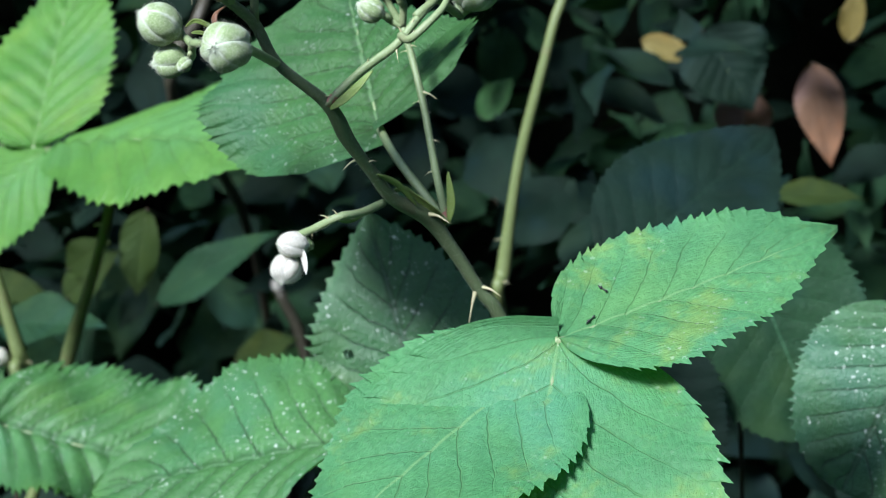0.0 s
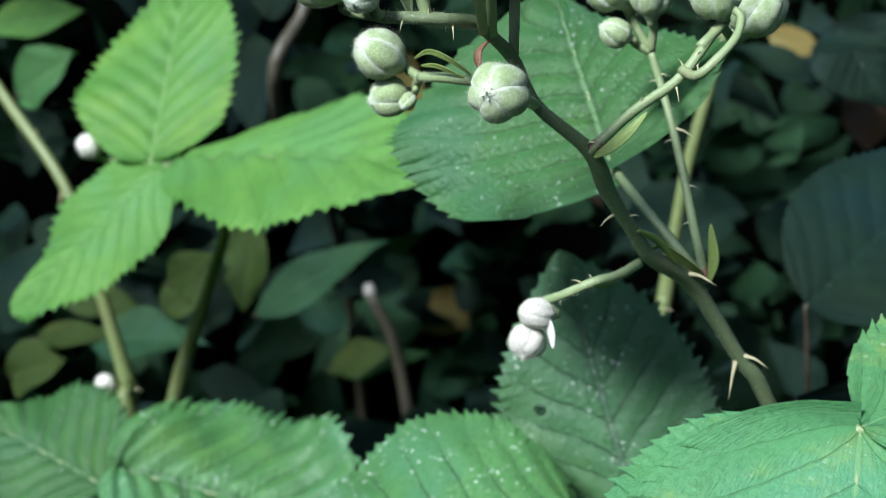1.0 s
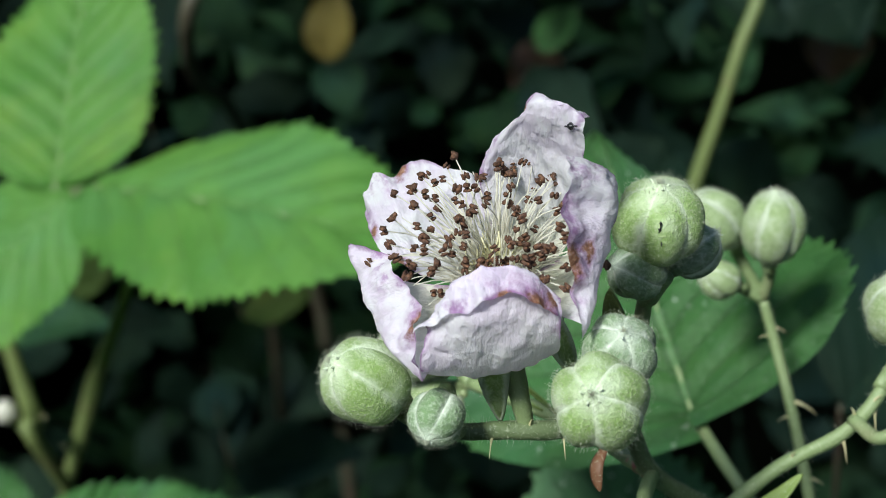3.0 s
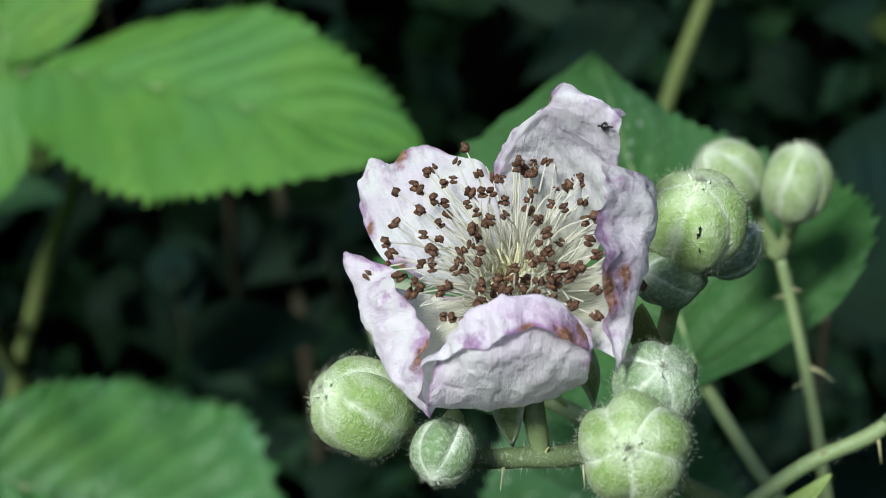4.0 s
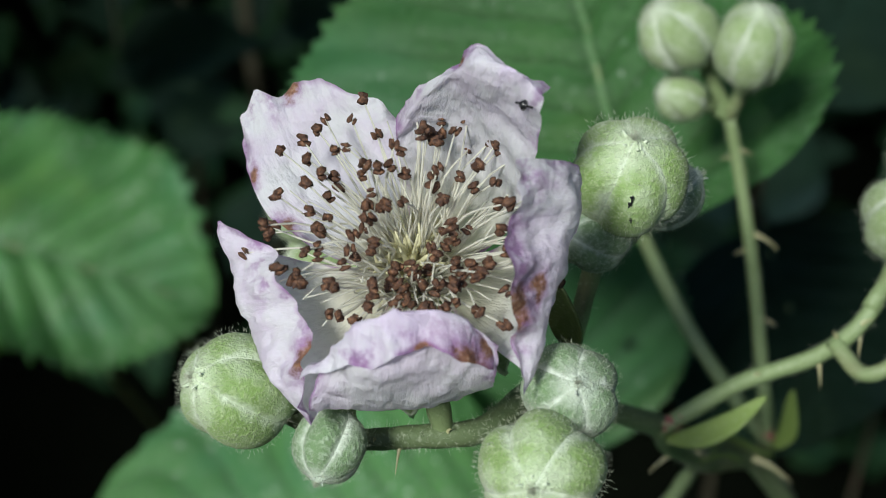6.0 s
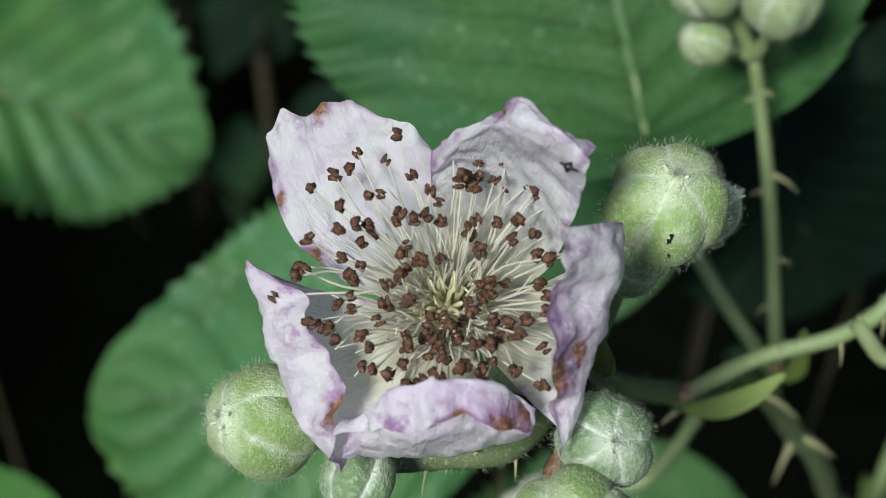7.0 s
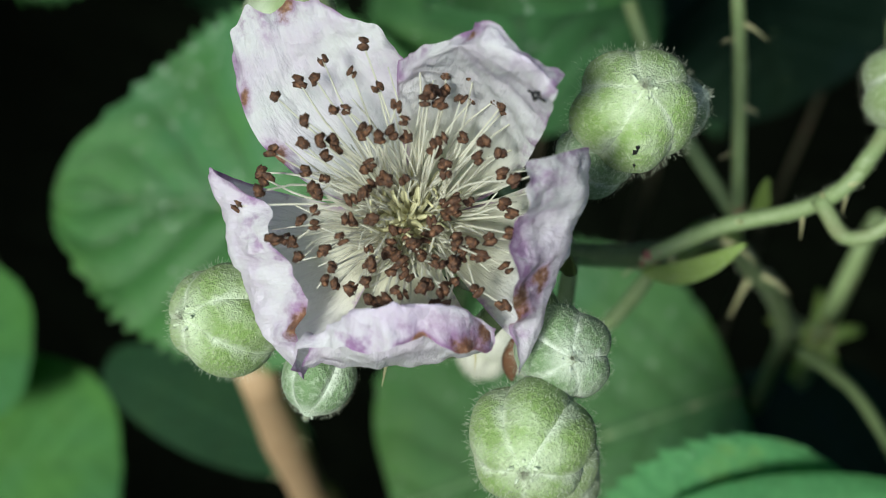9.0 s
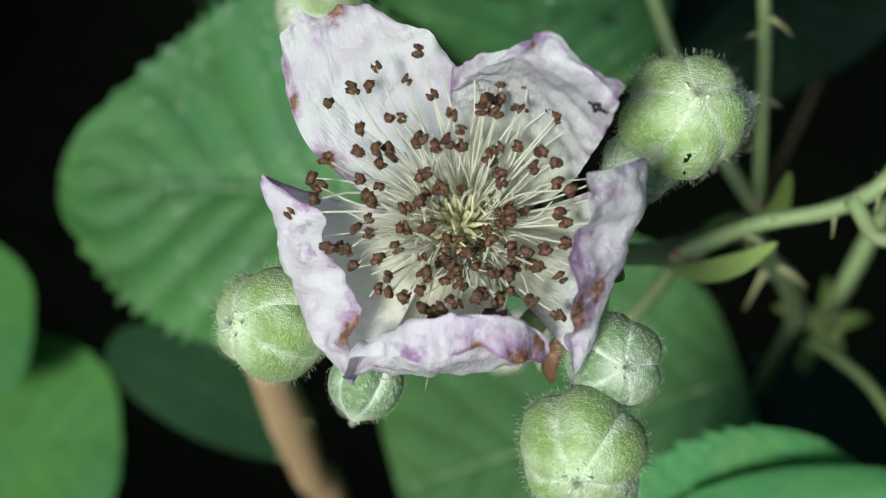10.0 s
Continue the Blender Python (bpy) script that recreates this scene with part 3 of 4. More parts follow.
far_leaves("unseen_side_foliage", "unseen leaves added beside the brambles to block side light", 1500, ((0.8, -0.8, 0.0), (1.7, 0.8, 1.8)), 0.10, LEAF_SHADE, 17)

# ---- canes and stalks ----
stalk("bramble_cane", [(0.110, 0.22, 0.0), (0.095, 0.18, 0.45), (0.066, 0.098, 0.82), (0.0570, 0.076, 0.875), (0.0480, 0.0637, 0.9044), (0.0446, 0.0613, 0.9105), (0.0402, 0.0585, 0.9195), (0.0357, 0.0543, 0.9279), (0.0302, 0.0472, 0.9335), (0.0277, 0.0419, 0.9394), (0.0245, 0.0358, 0.9473), (0.0224, 0.030, 0.955),
                       (0.0153, 0.0235, 0.9636), (0.0126, 0.0195, 0.9715), (0.0095, 0.0085, 0.978)], 0.0016, 0.00092, STEM,
      "green arching bramble cane with thorns and fine hairs", "cane",
      ((0.37, (0.9, -0.3, -0.1), 0.0045), (0.38, (-0.3, -0.5, -1), 0.0055), (0.52, (1, -0.4, 0.0), 0.0055), (0.69, (-0.9, -0.5, -0.3), 0.003), (0.67, (0.8, -0.4, 0.4), 0.0022), (0.80, (0.8, -0.2, 0.2), 0.002), (0.88, (-0.8, 0.1, 0.5), 0.0025)),
      ((0.515, 0.0005), (0.735, 0.0004)), 2200, 5)
stalk("flower_branch", [(0.0095, 0.0085, 0.978), (0.0062, 0.003, 0.9792), (0.0012, 0.0012, 0.9799), (-0.0026, 0.0, 0.9803)], 0.0011, 0.0008, STEM,
      "green hairy side stalk carrying flower and buds", "stalk", ((0.3, (0.1, -0.6, -0.8), 0.0018), (0.55, (0.2, -0.4, 0.9), 0.0016), (0.75, (-0.1, -0.8, -0.5), 0.0018), (0.9, (0, -0.7, 0.7), 0.0014)), (), 420, 6)
stalk("flower_branch", [(0.0224, 0.0293, 0.955), (0.0294, 0.0302, 0.961), (0.0361, 0.0300, 0.9654), (0.0400, 0.0310, 0.9697), (0.0430, 0.036, 0.9735)], 0.00085, 0.00075, STALK,
      "pale green thorny flower stalk with a red base", "stalk",
      ((0.3, (0.2, -0.5, 0.9), 0.002), (0.5, (0.2, -0.4, -0.9), 0.0022), (0.62, (-0.3, -0.3, 1), 0.0026), (0.7, (0.5, -0.2, 1), 0.0024), (0.72, (0.1, -0.3, -1), 0.0024)), (), 300, 7, 0.06)
stalk("flower_branch", [(0.0389, 0.0579, 0.926), (0.0368, 0.0600, 0.9366), (0.0345, 0.0640, 0.9485), (0.0318, 0.0680, 0.9590), (0.0300, 0.0690, 0.9655)], 0.00085, 0.0007, STALK,
      "pale green upright thorny stalk under a bud cluster", "stalk",
      ((0.25, (-0.9, -0.4, -0.1), 0.0018), (0.4, (0.9, -0.4, 0.1), 0.0018), (0.55, (-0.9, -0.3, 0), 0.0016), (0.62, (0.95, -0.3, -0.15), 0.0032), (0.8, (-1, -0.2, 0.2), 0.0015), (0.85, (0.9, -0.4, 0.1), 0.0015)), (), 300, 8, 0.03)
stalk("flower_branch", [(0.0284, 0.0459, 0.9329), (0.0250, 0.0400, 0.9322), (0.0216, 0.0360, 0.9323), (0.0165, 0.0370, 0.9300), (0.0128, 0.0390, 0.9284)], 0.00085, 0.00075, STALK,
      "pale green short side stalk with thorns", "stalk", ((0.5, (-0.4, -0.4, 0.9), 0.002), (0.62, (-0.7, -0.4, 0.7), 0.0024), (0.8, (0, -0.5, -0.9), 0.001)), (), 260, 9)
stalk("flower_branch", [(0.0153, 0.0235, 0.9636), (0.0080, 0.0285, 0.9662), (0.0000, 0.0345, 0.9668), (-0.0060, 0.0400, 0.9665)], 0.0009, 0.0008, STALK,
      "pale green side stalk with two small buds", "stalk", ((0.5, (0, -0.5, 0.9), 0.0014),), (), 260, 10, 0.05)
stalk("bramble_cane", [(-0.30, 0.95, 0.0), (-0.25, 0.60, 0.45), (-0.207, 0.365, 0.70), (-0.184, 0.3425, 0.7745), (-0.1667, 0.3405, 0.8215), (-0.1500, 0.333, 0.856), (-0.1370, 0.320, 0.886), (-0.147, 0.300, 0.9015)], 0.0030, 0.0017, STEM_BG,
      "olive green bramble cane with a pale node", "cane", ((0.5, (-0.9, -0.3, 0.2), 0.005), (0.75, (0.9, -0.3, 0.2), 0.005), (0.8, (-0.9, -0.3, 0.2), 0.004)), ((0.57, 0.0010),), 0, 11)
stalk("bramble_cane", [(-0.16, 0.95, 0.0), (-0.165, 0.50, 0.55), (-0.1795, 0.33, 0.7961), (-0.1845, 0.33, 0.8162), (-0.1925, 0.33, 0.858), (-0.2017, 0.332, 0.8941), (-0.2308, 0.35, 0.9275), (-0.27, 0.38, 0.97)], 0.0026, 0.0020, STEM_BG,
      "thorny olive bramble cane leaning in the thicket", "cane", ((0.43, (0.9, -0.3, 0.2), 0.004), (0.72, (-0.3, -0.3, -0.9), 0.006), (0.8, (0.4, -0.3, 0.9), 0.004)), ((0.43, 0.0010),), 0, 12)
stalk("bramble_cane", [(-0.26, 0.95, 0.0), (-0.22, 0.80, 0.7), (-0.1694, 0.5, 0.8926), (-0.1503, 0.5, 0.9433), (-0.12, 0.5, 1.02), (-0.06, 0.52, 1.2)], 0.0034, 0.0026, STEM_DARK,
      "dark bramble cane deep in the thicket", "cane", (), (), 0, 14)
stalk("bramble_cane", [(0.0, 0.95, 0.0), (0.008, 0.62, 0.5), (0.0135, 0.36, 0.76), (0.0155, 0.29, 0.8477), (0.0172, 0.29, 0.86), (0.0251, 0.29, 0.90), (0.0377, 0.29, 0.942), (0.05, 0.30, 0.99), (0.08, 0.34, 1.2)], 0.0024, 0.0016, STEM_BG,
      "long olive cane rising through the thicket", "cane", ((0.45, (0.9, -0.3, 0.2), 0.003), (0.56, (-0.9, -0.3, 0.2), 0.003)), ((0.5, 0.0006),), 0, 15)
red_cane = stalk("cut_cane", [(-0.13, 0.70, 0.0), (-0.15, 0.69, 0.5), (-0.1640, 0.69, 0.700), (-0.1787, 0.6866, 0.7560)], 0.0042, 0.0032, STEM_DARK, "dark red cut cane with a pale cut end", "cane", (), (), 0, 16)
v, f, _ = tube([(-0.0487, -0.0134, 0.7560), (-0.0492, -0.0134, 0.7590), (-0.0495, -0.0136, 0.7615)], 0.0036, 0.003, 3, 10)
mesh_object("cut_end", v, f, FELT_WHITE, red_cane, np.zeros((len(v), 2)) + 0.5, "pale cut end")
stalk("dry_cane", [(0.03, 0.11, 0.0), (0.01, 0.10, 0.5), (-0.0113, 0.0922, 0.7427), (-0.018, 0.0861, 0.7868), (-0.0258, 0.0780, 0.846)], 0.0048, 0.0034, TAN, "dry tan cane standing among the leaves", "cane", ((0.82, (-0.8, -0.4, 0.2), 0.003), (0.90, (0.8, -0.3, 0.2), 0.003)), ((0.86, 0.0006),), 0, 17)

# ---- leaves near the cane ----
JOINT = (0.0635, 0.0325, 0.9085)
broad_leaf = leaf("broad pale green bramble leaf with toothed edge", JOINT, (0.0560, -0.016, 0.856), (0.0, -0.62, 0.78), 0.072, LEAF_MOTTLED, 0.02, 0.05, 0.008, 0.034, 26, 0.04, 0.45, 21, notch=0.04, flare=0.70, skew=-0.08)
# side lobe of the broad leaf, built as a second leaf
leaf("pale green side lobe of the broad bramble leaf", (0.0605, 0.0330, 0.9045), (0.0220, -0.004, 0.8800), (-0.15, -0.60, 0.78), 0.046, LEAF_MOTTLED, 0.05, 0.05, 0.010, 0.034, 22, 0.05, 0.36, 20, flare=0.66, petiole=[JOINT], petiole_r=0.0006)
pointed_leaf = leaf("bright green pointed bramble leaf with yellowish mottling", JOINT, (0.1140, 0.052, 0.9235), (-0.1, -0.55, 0.85), 0.039, LEAF_MOTTLED, 0.12, -0.02, 0.014, 0.034, 22, 0.06, 0.38, 22, flare=0.92, drip=0.05,
     petiole=[(0.0630, 0.042, 0.903), (0.0612, 0.056, 0.894), (0.0590, 0.074, 0.875)])
leaf("dark blue-green bramble leaf flecked with pale specks", (0.0200, 0.132, 0.8480), (0.0020, 0.149, 0.9085), (0.1, -0.9, 0.25), 0.050, LEAF_OLD, 0.06, 0.03, 0.010, 0.034, 24, 0.06, 0.40, 23, flare=0.85, drip=0.03,
     petiole="down")
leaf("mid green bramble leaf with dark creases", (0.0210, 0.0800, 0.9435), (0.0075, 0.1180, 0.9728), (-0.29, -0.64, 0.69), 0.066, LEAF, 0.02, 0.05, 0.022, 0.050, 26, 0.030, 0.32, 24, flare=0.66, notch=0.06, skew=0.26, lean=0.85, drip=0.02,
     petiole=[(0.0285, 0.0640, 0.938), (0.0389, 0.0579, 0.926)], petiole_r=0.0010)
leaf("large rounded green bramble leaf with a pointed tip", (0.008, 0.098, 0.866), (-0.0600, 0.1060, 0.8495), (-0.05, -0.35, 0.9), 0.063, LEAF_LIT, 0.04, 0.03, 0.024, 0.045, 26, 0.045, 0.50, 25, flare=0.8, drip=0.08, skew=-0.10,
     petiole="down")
leaf("green bramble leaf with two lobes, sunlight put into its colour", (-0.1404, 0.214, 0.830), (-0.0690, 0.209, 0.8130), (0.05, -0.5, 0.85), 0.063, LEAF_LIT, 0.07, 0.03, 0.042, 0.10, 24, 0.07, 0.42, 26, flare=0.66, notch=0.08, skew=0.14, drip=0.05,
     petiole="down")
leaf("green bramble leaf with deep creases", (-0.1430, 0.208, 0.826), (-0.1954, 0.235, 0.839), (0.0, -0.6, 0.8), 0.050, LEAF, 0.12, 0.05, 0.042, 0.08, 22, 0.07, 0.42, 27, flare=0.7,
     petiole=[(-0.146, 0.209, 0.822), (-0.152, 0.212, 0.817)])

# ---- the leaf group on the olive cane ----
FORK = (-0.1440, 0.2860, 0.9090)
leaf("upright light green bramble leaf with toothed edge", (-0.1490, 0.2835, 0.9105), (-0.1490, 0.335, 0.9640), (-0.15, -0.75, 0.6), 0.057, LEAF_YOUNG, 0.10, 0.02, 0.034, 0.051, 22, 0.065, 0.45, 28, flare=0.7, petiole=[FORK])
leaf("broad light green bramble leaf with strong veins", (-0.1380, 0.2840, 0.9110), (-0.0350, 0.217, 0.9170), (0.05, -0.50, 0.86), 0.059, LEAF_YOUNG, -0.08, 0.13, 0.036, 0.043, 26, 0.065, 0.42, 29, flare=0.78, drip=0.05, petiole=[FORK])
leaf("light green bramble leaf hanging forward", (-0.1440, 0.2830, 0.9090), (-0.1930, 0.262, 0.8640), (-0.35, -0.62, 0.7), 0.052, LEAF_YOUNG, -0.06, 0.04, 0.034, 0.051, 22, 0.065, 0.42, 30, flare=0.7, petiole=[FORK])

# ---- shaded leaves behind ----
leaf("dark shaded leaf behind the cane", (0.0600, 0.22, 0.876), (0.1110, 0.28, 0.9080), (0.1, -0.8, 0.5), 0.050, LEAF_DEEP_SHADE, 0.05, 0.03, 0.008, 0.02, 24, 0.03, 0.40, 31, flare=0.9, petiole="down")
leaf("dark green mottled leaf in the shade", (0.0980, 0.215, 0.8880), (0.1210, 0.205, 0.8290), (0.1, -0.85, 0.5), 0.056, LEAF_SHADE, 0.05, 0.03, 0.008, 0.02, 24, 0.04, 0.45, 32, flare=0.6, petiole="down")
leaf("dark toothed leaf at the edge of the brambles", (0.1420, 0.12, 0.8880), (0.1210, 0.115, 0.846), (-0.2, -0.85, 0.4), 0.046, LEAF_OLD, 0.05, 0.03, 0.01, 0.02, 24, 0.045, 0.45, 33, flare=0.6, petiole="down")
leaf("deep green shaded leaf low in the brambles", (0.0560, 0.190, 0.8600), (0.0760, 0.175, 0.8150), (0.05, -0.8, 0.6), 0.060, LEAF_DEEP_SHADE, 0.05, 0.03, 0.01, 0.02, 24, 0.03, 0.45, 34, flare=0.6, petiole="down")
leaf("bright green leaf low in the brambles, brightened in colour as if sunlit", (-0.135, 0.118, 0.772), (-0.079, 0.112, 0.784), (0, -0.5, 0.85), 0.040, LEAF_SOFT, 0.05, 0.03, 0.01, 0.02, 20, 0.02, 0.5, 35, flare=0.5, petiole="down")
leaf("bright green leaf low in the brambles, brightened in colour as if sunlit", (-0.120, 0.106, 0.738), (-0.062, 0.106, 0.750), (0, -0.5, 0.85), 0.050, LEAF_SOFT, 0.05, 0.03, 0.01, 0.02, 20, 0.02, 0.5, 36, flare=0.5, petiole="down")
leaf("narrow green leaf low in the brambles", (-0.018, 0.092, 0.787), (-0.060, 0.102, 0.800), (0, -0.5, 0.85), 0.018, LEAF_SHADE, 0.05, 0.03, 0.01, 0.02, 20, 0.02, 0.5, 37, flare=0.6, petiole="down")
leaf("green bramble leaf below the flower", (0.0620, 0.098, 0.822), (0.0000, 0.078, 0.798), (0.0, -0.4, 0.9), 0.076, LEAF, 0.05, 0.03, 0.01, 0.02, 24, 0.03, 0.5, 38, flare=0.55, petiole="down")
leaf("dark shaded leaf below the flower", (0.1000, 0.085, 0.815), (0.0500, 0.080, 0.800), (0.0, -0.4, 0.9), 0.055, LEAF_DEEP_SHADE, 0.05, 0.03, 0.01, 0.02, 24, 0.03, 0.5, 39, flare=0.55, petiole="down")


def thicket_leaf(label, a, b, width, mat, seed, normal=(0, -0.8, 0.5)):
    """A thicket leaf whose thin shoot runs straight back, hidden from the camera's view."""
    a = np.array(a)
    back = a - np.array((0.055, -0.23, 1.0))
    end = a + back * (0.95 - a[1]) / back[1]
    # the shoot is coloured dark so that it vanishes in the shade
    leaf(label, a, b, normal, width * 1.05, mat, 0.22, 0.12, 0.016, 0.06, 16, 0.05, 0.38, seed, name="thicket_leaf", group="thicket leaves", flare=1.15,
         petiole=[a + back * 0.1, (a + end) / 2, end], petiole_r=0.0005, petiole_mat=STEM_DARK)


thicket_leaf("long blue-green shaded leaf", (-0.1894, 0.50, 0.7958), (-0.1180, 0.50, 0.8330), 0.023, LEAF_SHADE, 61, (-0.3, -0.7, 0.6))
thicket_leaf("olive leaf hanging beside a cane", (-0.1594, 0.42, 0.8600), (-0.1680, 0.42, 0.8200), 0.020, LEAF_OLIVE, 62)
thicket_leaf("slender light green leaf in the thicket", (-0.2282, 0.80, 0.6688), (-0.1685, 0.80, 0.6840), 0.020, LEAF, 63, (0, -0.5, 0.8))
thicket_leaf("slender light green leaf in the thicket", (-0.2784, 0.45, 0.8007), (-0.2400, 0.45, 0.8017), 0.015, LEAF_OLIVE, 64, (0, -0.5, 0.8))
thicket_leaf("light green leaf high in the thicket", (-0.3050, 0.50, 0.9388), (-0.2560, 0.50, 0.9433), 0.020, LEAF_YOUNG, 65)
thicket_leaf("mid green leaf high in the thicket", (-0.2720, 0.45, 0.9120), (-0.2370, 0.44, 0.9310), 0.026, LEAF, 66)
thicket_leaf("yellow-green leaf beside a cane", (-0.2149, 0.45, 0.8119), (-0.1860, 0.45, 0.8350), 0.020, LEAF_OLIVE, 67)
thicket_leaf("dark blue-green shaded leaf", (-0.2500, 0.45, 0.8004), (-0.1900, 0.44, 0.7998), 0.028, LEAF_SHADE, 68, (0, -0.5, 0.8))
thicket_leaf("yellowed leaf in the thicket", (-0.1844, 0.85, 0.7050), (-0.1500, 0.85, 0.6870), 0.034, LEAF_YELLOW, 69)
thicket_leaf("withered pinkish brown hanging leaf", (0.1400, 0.62, 0.8900), (0.1490, 0.61, 0.8360), 0.024, LEAF_BROWN, 71)
thicket_leaf("withered orange-brown leaf in the thicket", (0.1059, 0.65, 0.8740), (0.1020, 0.65, 0.8380), 0.030, LEAF_BROWN, 72)
thicket_leaf("yellowed leaf high in the thicket", (0.0520, 0.60, 0.9080), (0.0800, 0.60, 0.8960), 0.014, LEAF_YELLOW, 73)
thicket_leaf("yellow-green narrow leaf high in the thicket", (0.1570, 0.60, 0.9025), (0.1630, 0.60, 0.9330), 0.012, LEAF_YELLOW, 74)
thicket_leaf("hanging dark grey-green leaf", (0.0840, 0.60, 0.9120), (0.1090, 0.59, 0.8700), 0.046, LEAF_DEEP_SHADE, 76)
thicket_leaf("light green leaf in the thicket", (-0.0350, 0.60, 0.8700), (-0.0150, 0.60, 0.8910), 0.016, LEAF, 77)
thicket_leaf("olive green leaf in the thicket", (0.1180, 0.55, 0.8338), (0.1640, 0.55, 0.8300), 0.018, LEAF_OLIVE, 78, (0, -0.5, 0.8))
thicket_leaf("yellow leaf hanging in the thicket", (-0.1325, 0.60, 0.8660), (-0.1262, 0.60, 0.9070), 0.022, LEAF_YELLOW, 79)
thicket_leaf("light green leaf low in the thicket", (-0.2420, 0.35, 0.8150), (-0.2130, 0.34, 0.8255), 0.022, LEAF_OLIVE, 80)
thicket_leaf("olive leaf behind the canes", (-0.2851, 0.50, 0.8085), (-0.2440, 0.50, 0.8000), 0.018, LEAF_OLIVE, 81)
thicket_leaf("olive leaf drooping beside a cane", (-0.2000, 0.42, 0.8330), (-0.1740, 0.41, 0.8480), 0.016, LEAF_OLIVE, 84)
thicket_leaf("olive brown leaf in the shaded thicket", (-0.1900, 0.62, 0.7300), (-0.1500, 0.62, 0.7420), 0.024, LEAF_OLIVE, 85, (0, -0.5, 0.8))
thicket_leaf("withered brown leaf in the shaded thicket", (-0.0500, 0.80, 0.8300), (-0.0480, 0.80, 0.7700), 0.030, LEAF_BROWN, 86)
thicket_leaf("dark shaded leaf low in the thicket", (-0.1400, 0.40, 0.7600), (-0.0840, 0.39, 0.7728), 0.030, LEAF_DEEP_SHADE, 82, (0, -0.5, 0.8))
thicket_leaf("dark shaded leaf low in the thicket", (-0.0900, 0.45, 0.7500), (-0.0540, 0.44, 0.7640), 0.030, LEAF_DEEP_SHADE, 83, (0, -0.5, 0.8))

# ---- buds ----
bud("pale green downy flower bud beside the open flower", (-0.0108, -0.0016, 0.9862), (-0.55, -0.45, 0.6), 0.0037, 1.12, 41, FELT, 520, [(-0.0078, 0.0010, 0.9815), (-0.0026, 0.0, 0.9803)])
bud("small downy grey-green flower bud under the flower", (-0.0041, -0.0042, 0.9838), (-0.15, -0.75, -0.25), 0.0024, 1.08, 42, FELT_GREY, 420, [(-0.0032, -0.0008, 0.9812), (-0.0020, 0.0004, 0.9802)])
bud("large round downy flower bud seen from its tip", (0.0108, -0.0100, 0.9884), (-0.1, -0.75, 0.5), 0.0040, 1.0, 43, FELT, 560, [(0.0120, -0.0040, 0.9830), (0.0105, 0.0070, 0.9770)])
bud("white downy flower bud touching a larger one", (0.0124, -0.0042, 0.9905), (0.1, -0.55, 0.75), 0.0031, 1.0, 44, FELT_GREY, 460, [(0.0128, 0.0010, 0.9850), (0.0110, 0.0120, 0.9760)])
bud("round green flower bud with white seams", (0.0160, 0.0127, 0.9965), (0.0, -0.32, 0.95), 0.0041, 0.98, 45, FELT, 560, [(0.0145, 0.0170, 0.9860), (0.0128, 0.0195, 0.9716)])
bud("small grey-green flower bud below a larger one", (0.0138, 0.0118, 0.9917), (-0.5, -0.4, 0.3), 0.0026, 1.1, 46, FELT_GREY, 300, [(0.0146, 0.0160, 0.9868)])
bud("grey-green flower bud behind a larger one", (0.0194, 0.0172, 0.9918), (0.6, 0.1, 0.5), 0.0025, 1.1, 47, FELT_GREY, 300, [(0.0150, 0.0172, 0.9865)])
bud("pale green flower bud of the upright cluster", (0.0230, 0.0660, 0.9775), (-0.6, -0.2, 0.7), 0.0039, 1.05, 48, FELT_PALE, 260, [(0.0265, 0.0685, 0.9722), (0.0300, 0.0690, 0.9655)])
bud("pale pointed flower bud of the upright cluster", (0.0308, 0.0650, 0.9770), (0.05, -0.15, 1), 0.0037, 1.3, 49, FELT_PALE, 260, [(0.0308, 0.0675, 0.9700), (0.0300, 0.0690, 0.9655)])
bud("little white flower bud of the upright cluster", (0.0242, 0.0660, 0.9695), (-0.7, -0.3, 0.4), 0.0025, 1.1, 50, FELT_PALE, 240, [(0.0275, 0.0685, 0.9670), (0.0300, 0.0690, 0.9655)])
bud("round downy flower bud on the main cane", (0.0138, -0.0020, 0.9695), (-0.2, -0.95, 0.1), 0.0040, 1.0, 51, FELT_PALE, 420, [(0.0145, 0.0120, 0.9670), (0.0153, 0.0235, 0.9636)])
bud("pale downy flower bud on a side stalk", (-0.0128, 0.0418, 0.9704), (-0.6, -0.5, 0.5), 0.0040, 1.05, 52, FELT_PALE, 300, [(-0.0060, 0.0400, 0.9665)])
bud("small downy flower bud on a side stalk", (-0.0122, 0.0440, 0.9628), (-0.8, -0.4, -0.1), 0.0032, 1.0, 53, FELT_PALE, 260, [(-0.0060, 0.0400, 0.9665)])
bud("tiny pale flower bud on a side stalk", (-0.0088, 0.0425, 0.9622), (-0.3, -0.7, -0.4), 0.0014, 1.2, 58, FELT_PALE, 160, [(-0.0070, 0.0412, 0.9645)], 0.0005)
bud("plump pale flower bud at the end of its stalk", (0.0485, 0.0500, 0.9745), (0.5, -0.1, 0.8), 0.0046, 1.1, 54, FELT_PALE, 300, [(0.0430, 0.036, 0.9735)])
bud("pale flower bud on a curled stalk", (0.0425, 0.0345, 0.9785), (-0.2, -0.3, 0.9), 0.0038, 1.05, 55, FELT_PALE, 340, [(0.0400, 0.0310, 0.9705)])
bud("withered white downy flower bud", (0.0098, 0.0378, 0.9218), (-0.2, -0.6, -0.8), 0.0029, 0.95, 56, FELT_WHITE, 1300, [(0.0128, 0.0390, 0.9284)])
